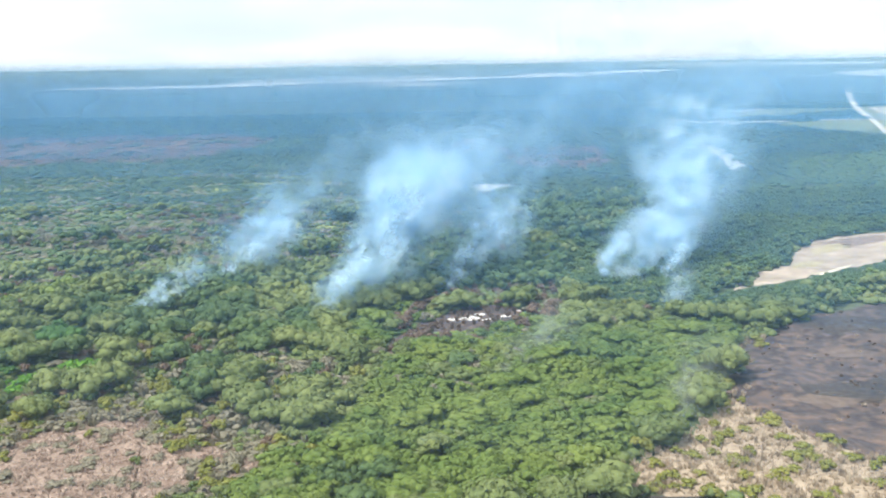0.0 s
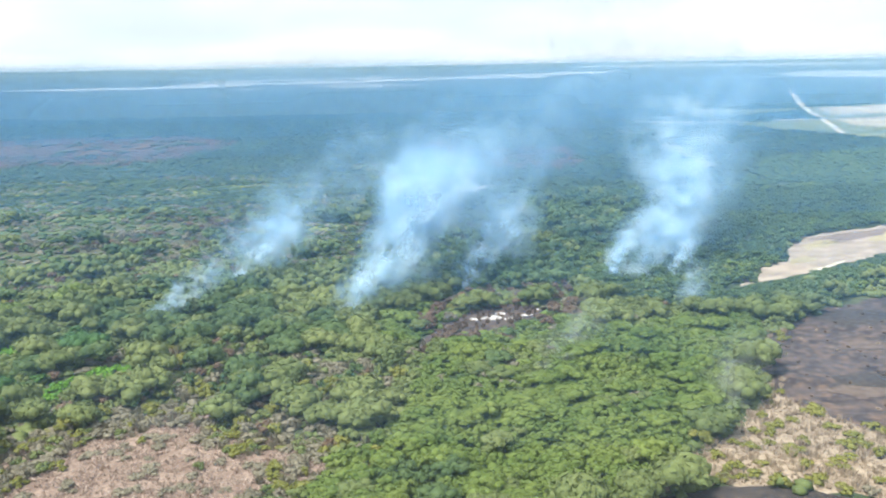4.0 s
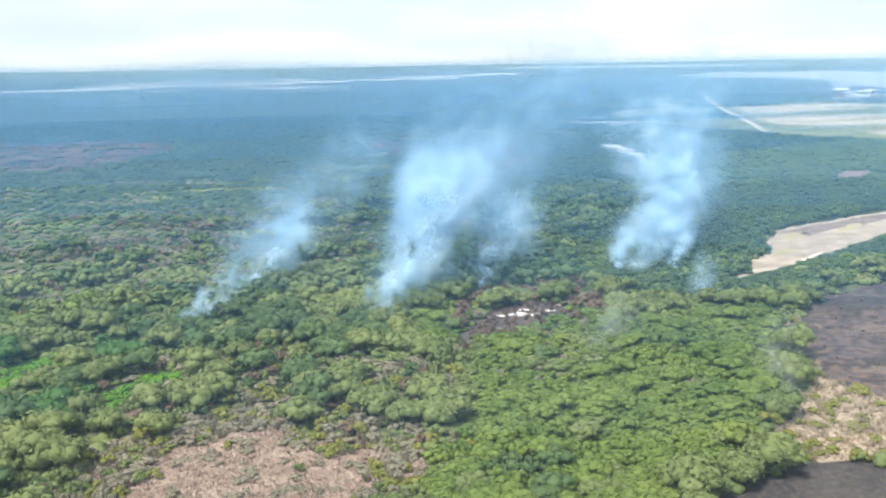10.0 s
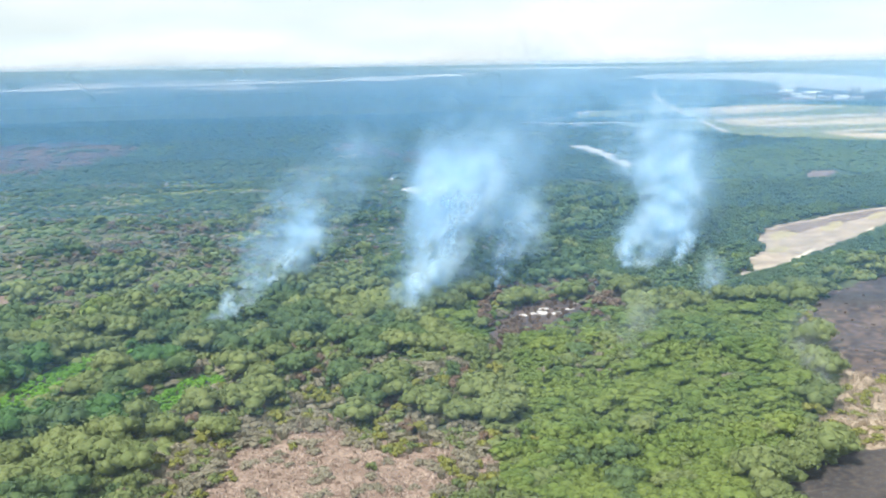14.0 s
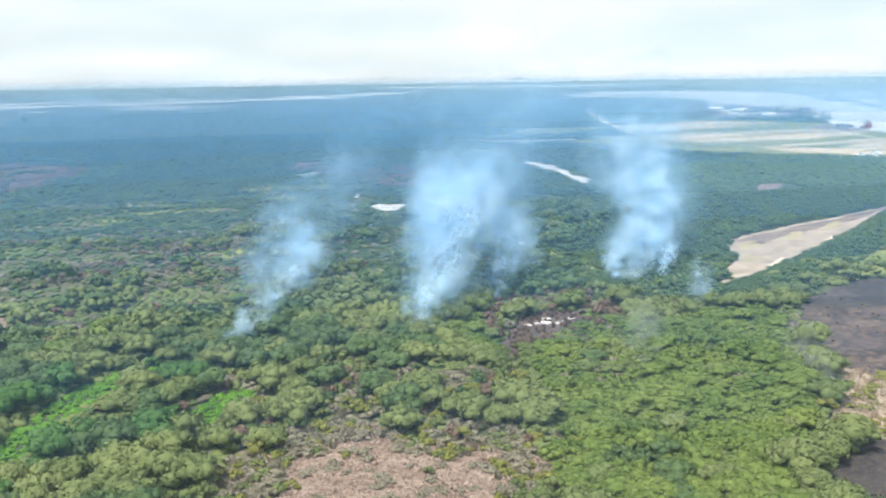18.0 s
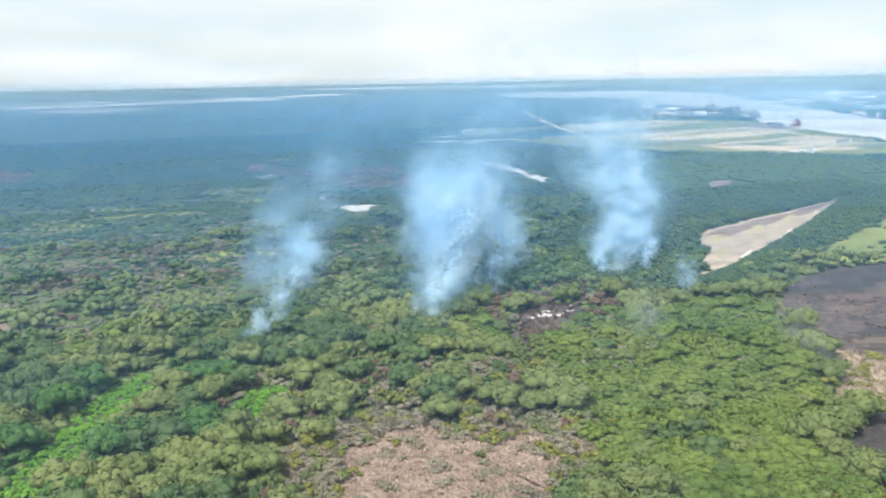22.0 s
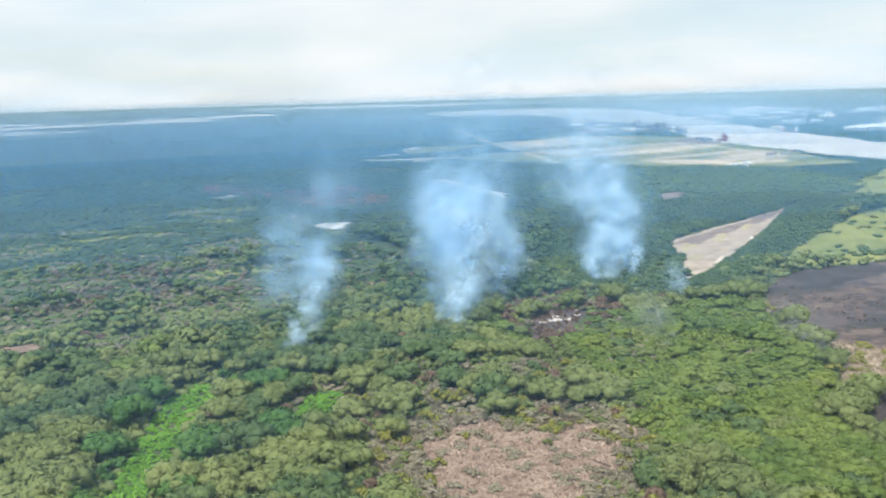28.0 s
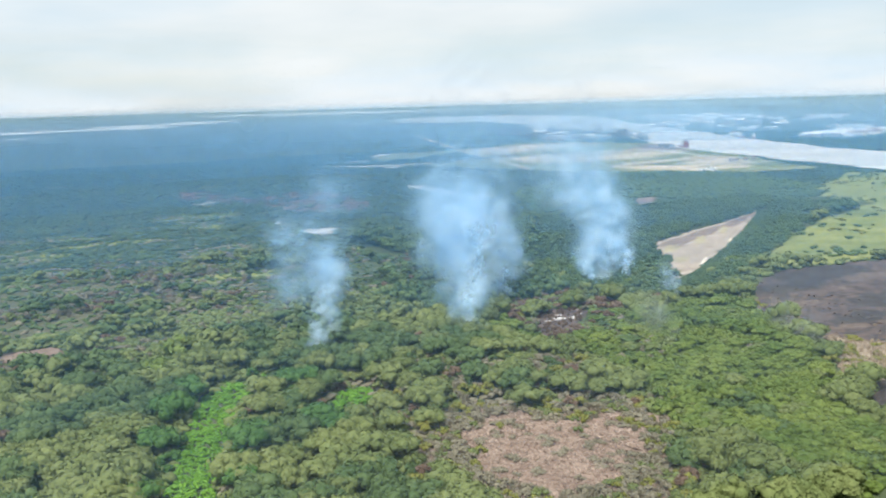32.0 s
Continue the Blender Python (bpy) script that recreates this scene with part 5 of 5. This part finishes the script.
def shed(w, d, h, wall, roof, label, group, name="warehouse", doors=3):
    """A long building: walls, pitched roof, doors along one side."""
    root = new(name)
    bm = bmesh.new()
    box(bm, -w / 2, -d / 2, -0.5, w / 2, d / 2, h)
    body = part("wall", bm, wall, root)
    bm = bmesh.new()
    rise, e = d * 0.18, 0.6
    v = [bm.verts.new(p) for p in ((-w / 2 - e, -d / 2 - e, h), (-w / 2 - e, d / 2 + e, h), (-w / 2 - e, 0, h + rise), (w / 2 + e, -d / 2 - e, h), (w / 2 + e, d / 2 + e, h), (w / 2 + e, 0, h + rise))]
    for f in ((0, 2, 1), (3, 4, 5), (0, 3, 5, 2), (1, 2, 5, 4), (0, 1, 4, 3)):
        bm.faces.new([v[k] for k in f])
    bmesh.ops.recalc_face_normals(bm, faces=bm.faces[:])
    part("roof", bm, roof, root)
    for k in range(doors):
        bm = bmesh.new()
        x = (k + 0.5) / doors * w - w / 2
        box(bm, x - w / doors * 0.22, -d / 2 - 0.12, -0.4, x + w / doors * 0.22, -d / 2 + 0.05, h * 0.6)
        part("door", bm, M_STEEL, body, "dark steel door")
    return tagged(root, label, "building", group=group)


def crane(h, reach):
    root = new("harbour_crane")
    for sx in (-5, 5):
        for sy in (-5, 5):
            bm = bmesh.new()
            rod(bm, (sx, sy, -0.5), (sx * 0.5, sy * 0.5, h * 0.55), 0.9, 0.7, 6)
            part("leg", bm, M_STEEL, root)
    bm = bmesh.new()
    box(bm, -4, -4, h * 0.55, 4, 4, h * 0.55 + 5, 0.4)
    part("cabin", bm, M_STEEL, root)
    bm = bmesh.new()
    rod(bm, (0, 0, h * 0.55 + 4), (reach, 0, h), 1.0, 0.5, 5)
    part("jib", bm, M_STEEL, root)
    bm = bmesh.new()
    rod(bm, (-1, 0, h * 0.55 + 4), (-2, 0, h * 0.95), 0.8, 0.5, 5)
    part("mast", bm, M_STEEL, root)
    bm = bmesh.new()
    rod(bm, (-2, 0, h * 0.95), (reach, 0, h), 0.25, 0.25, 4)
    part("stay", bm, M_STEEL, root)
    return tagged(root, "dark steel harbour crane on the quay", "crane", group="port cranes")


def ship(length, beam, hull, house, house_at, label, masts=2, name="ship"):
    root = new(name)
    bm = bmesh.new()
    n = 12
    rows = []
    for k in range(n + 1):
        s = k / n
        x = (s - 0.5) * length
        w = beam / 2 * (1 - max(0, (s - 0.75) / 0.25) ** 2 * 0.92) * (0.85 + 0.15 * min(1, s * 5))
        sheer = 3.2 + 1.8 * max(0, (s - 0.7) / 0.3) ** 2
        rows.append([bm.verts.new((x, -w, sheer)), bm.verts.new((x, -w * 0.8, -1)), bm.verts.new((x, w * 0.8, -1)), bm.verts.new((x, w, sheer))])
    for p, q in zip(rows, rows[1:]):
        for k in range(3):
            bm.faces.new((p[k], p[k + 1], q[k + 1], q[k]))
        bm.faces.new((p[3], p[0], q[0], q[3]))
    bm.faces.new(rows[0])
    bm.faces.new(rows[-1][::-1])
    bmesh.ops.recalc_face_normals(bm, faces=bm.faces[:])
    part("hull", bm, hull, root)
    hx = house_at * length
    for k in range(3):
        bm = bmesh.new()
        box(bm, hx - length * (0.10 - 0.015 * k), -beam * (0.42 - 0.06 * k), 3 + 3.2 * k, hx + length * (0.10 - 0.02 * k), beam * (0.42 - 0.06 * k), 6.1 + 3.2 * k, 0.2)
        deck = part("deckhouse", bm, house, root)
        bm = bmesh.new()
        box(bm, hx - length * 0.06, -beam * (0.425 - 0.06 * k), 4.4 + 3.2 * k, hx + length * 0.06, beam * (0.425 - 0.06 * k), 5.2 + 3.2 * k)
        part("window_band", bm, M_STEEL, deck, "dark row of cabin windows")
    bm = bmesh.new()
    rod(bm, (hx - 2, 0, 12), (hx - 2, 0, 17), 1.3, 1.1, 8)
    part("funnel", bm, M_STEEL, root)
    for k in range(masts):
        x = (0.05 + 0.28 * k) * length * (-1 if house_at > 0 else 1)
        bm = bmesh.new()
        rod(bm, (x, 0, 3), (x, 0, 15), 0.5, 0.3, 6)
        part("mast", bm, M_STEEL, root)
        bm = bmesh.new()
        rod(bm, (x, 0, 6), (x + length * 0.14, 0, 13), 0.4, 0.2, 5)
        part("derrick", bm, M_STEEL, root)
    return tagged(root, label, "ship", group="vessels on the river")


def at(ob, x, y, turn, z=0.4):
    p = far_fold([(x, y, z)])[0]
    ob.matrix_basis = Matrix.Translation(p) @ Matrix.Rotation(radians(turn), 4, "Z")
    return ob


# port sheds, tanks and cranes along the quay
g = random.Random(3)
for k, (x, y) in enumerate([(1203, 1850), (1232, 1846), (1262, 1828), (1290, 1806), (1308, 1776), (1242, 1890), (1276, 1876), (1318, 1848)]):
    at(shed(g.uniform(20, 30), g.uniform(10, 15), g.uniform(6, 8), M_WHITE if k % 2 else M_GREYW, M_ROOF if k % 2 else M_GREYW, "white port warehouse with a metal roof by the river" if k % 2 else "grey port warehouse by the river", "port sheds"), x, y, -50 + g.uniform(-6, 6))
for x, y, w, h in [(1544, 2368, 46, 24), (1500, 2330, 34, 18), (1440, 2240, 44, 14), (1400, 2180, 50, 12), (1470, 2290, 30, 26), (1600, 2440, 40, 14), (1380, 2050, 44, 11), (1320, 2020, 36, 10), (1430, 2100, 40, 12), (1640, 2560, 40, 16)]:
    at(shed(w * 0.75, w * 0.36, h * 0.75, M_WHITE if h > 20 else M_GREYW, M_ROOF, "tall white port building among sheds" if h > 15 else "low grey port shed", "port sheds"), x, y, -50 + g.uniform(-8, 8))
for x, y in [(1150, 1800), (1172, 1790), (1160, 1830)]:
    at(shed(22, 12, 6, M_GREYW, M_TILE, "low grey port shed with a brown roof", "port sheds"), x, y, -50)
for k, (x, y) in enumerate([(1345, 1800), (1362, 1792), (1378, 1778), (1395, 1800), (1420, 1850), (1500, 2020), (1530, 2080)]):
    at(crane(18 + 5 * (k % 3), 12 + 4 * (k % 2)), x, y, g.uniform(0, 360))
at(ship(70, 14, M_HULL, M_GREYW, -0.3, "dark cargo ship moored at the port quay"), 1385, 1740, 58)
for x, y, n in ((1312, 1642, 86), (1452, 1848, 92), (1522, 1958, 80)):
    at(ship(n, 15, M_HULL, M_GREYW, -0.32, "long dark freighter moored along the port quay", 3), x, y, 56)
at(ship(46, 12, M_RUST, M_RUST, 0.28, "rust-red dredger by the river bank", 2, "dredger"), 1098, 1296, -118)
at(ship(40, 11, M_RUST, M_WHITE, -0.25, "red barge with a white cabin on the river", 1, "barge"), 1475, 1478, -122)
at(ship(34, 10, M_HULL, M_WHITE, 0.2, "dark barge with a white cabin near the far bank", 1, "barge"), 1515, 1530, -122)
at(ship(36, 10, M_RUST, M_WHITE, 0.2, "red river barge near the far bank", 1, "barge"), 1450, 1425, -122)
at(ship(64, 13, M_HULL, M_GREYW, 0.3, "long dark freighter moored on the river", 2), 1186, 905, -110)
# landing by the dredger
at(shed(30, 12, 6, M_GREYW, M_STEEL, "dark shed on the river landing", "river landing"), 1060, 1300, -115)
at(shed(20, 10, 5, M_GREYW, M_STEEL, "dark shed on the river landing", "river landing"), 1085, 1345, -115)
# houses on the near plain
for x, y in [(667, 842), (679, 833), (700, 858)]:
    at(shed(9, 6, 3.2, M_WHITE, M_ROOF, "small white farmhouse at the edge of the woods", "farmhouses", "house", 2), x, y, 20)
for x, y in [(840, 945), (856, 950), (872, 946), (905, 958)]:
    at(shed(10, 6, 3.4, M_GREYW, M_TILE, "small grey house by the river track", "farmhouses", "house", 2), x, y, 60)
# mast at the far end of the road
mast = new("radio_mast")
for k in range(3):
    bm = bmesh.new()
    rod(bm, (0, 0, 14 * k), (0, 0, 14 * k + 14), 1.2 - 0.3 * k, 0.9 - 0.3 * k, 6)
    part("section", bm, M_WHITE, mast)
bm = bmesh.new()
box(bm, -4, -3, -0.5, 4, 3, 4, 0.2)
part("hut", bm, M_WHITE, mast)
tagged(mast, "white radio mast and hut at the end of a dirt road", "mast")
at(mast, 1162, 2490, 0)
# works and town on the far bank
town = []
for k in range(5):
    town.append(shed(22 + 8 * k, 12 + 3 * k, 5 + 1.5 * (k % 3), (M_WHITE, M_WHITE, M_GREYW, M_WHITE, M_GREYW)[k], (M_ROOF, M_TILE, M_ROOF, M_ROOF, M_WHITE)[k], ("white works shed on the far river bank", "white house with a brown roof across the river", "grey shed across the river", "long white works hall across the river", "large grey hall with a white roof across the river")[k], "town across the river", "building"))
spots = []
for k in range(46):
    s = g.random()
    spots.append((1540 + 520 * s + g.uniform(-40, 40), 1310 + 190 * s + g.uniform(-55, 55)))
for k in range(90):
    s = g.random()
    spots.append((1650 + 1900 * s + g.uniform(-250, 350), 1750 + 1900 * s + g.uniform(-350, 350)))
for k, (x, y) in enumerate(spots):
    ob = town[k] if k < 5 else copy_thing(town[g.randrange(5)], Matrix.Identity(4))
    at(ob, x, y, g.uniform(0, 180), 0.6)
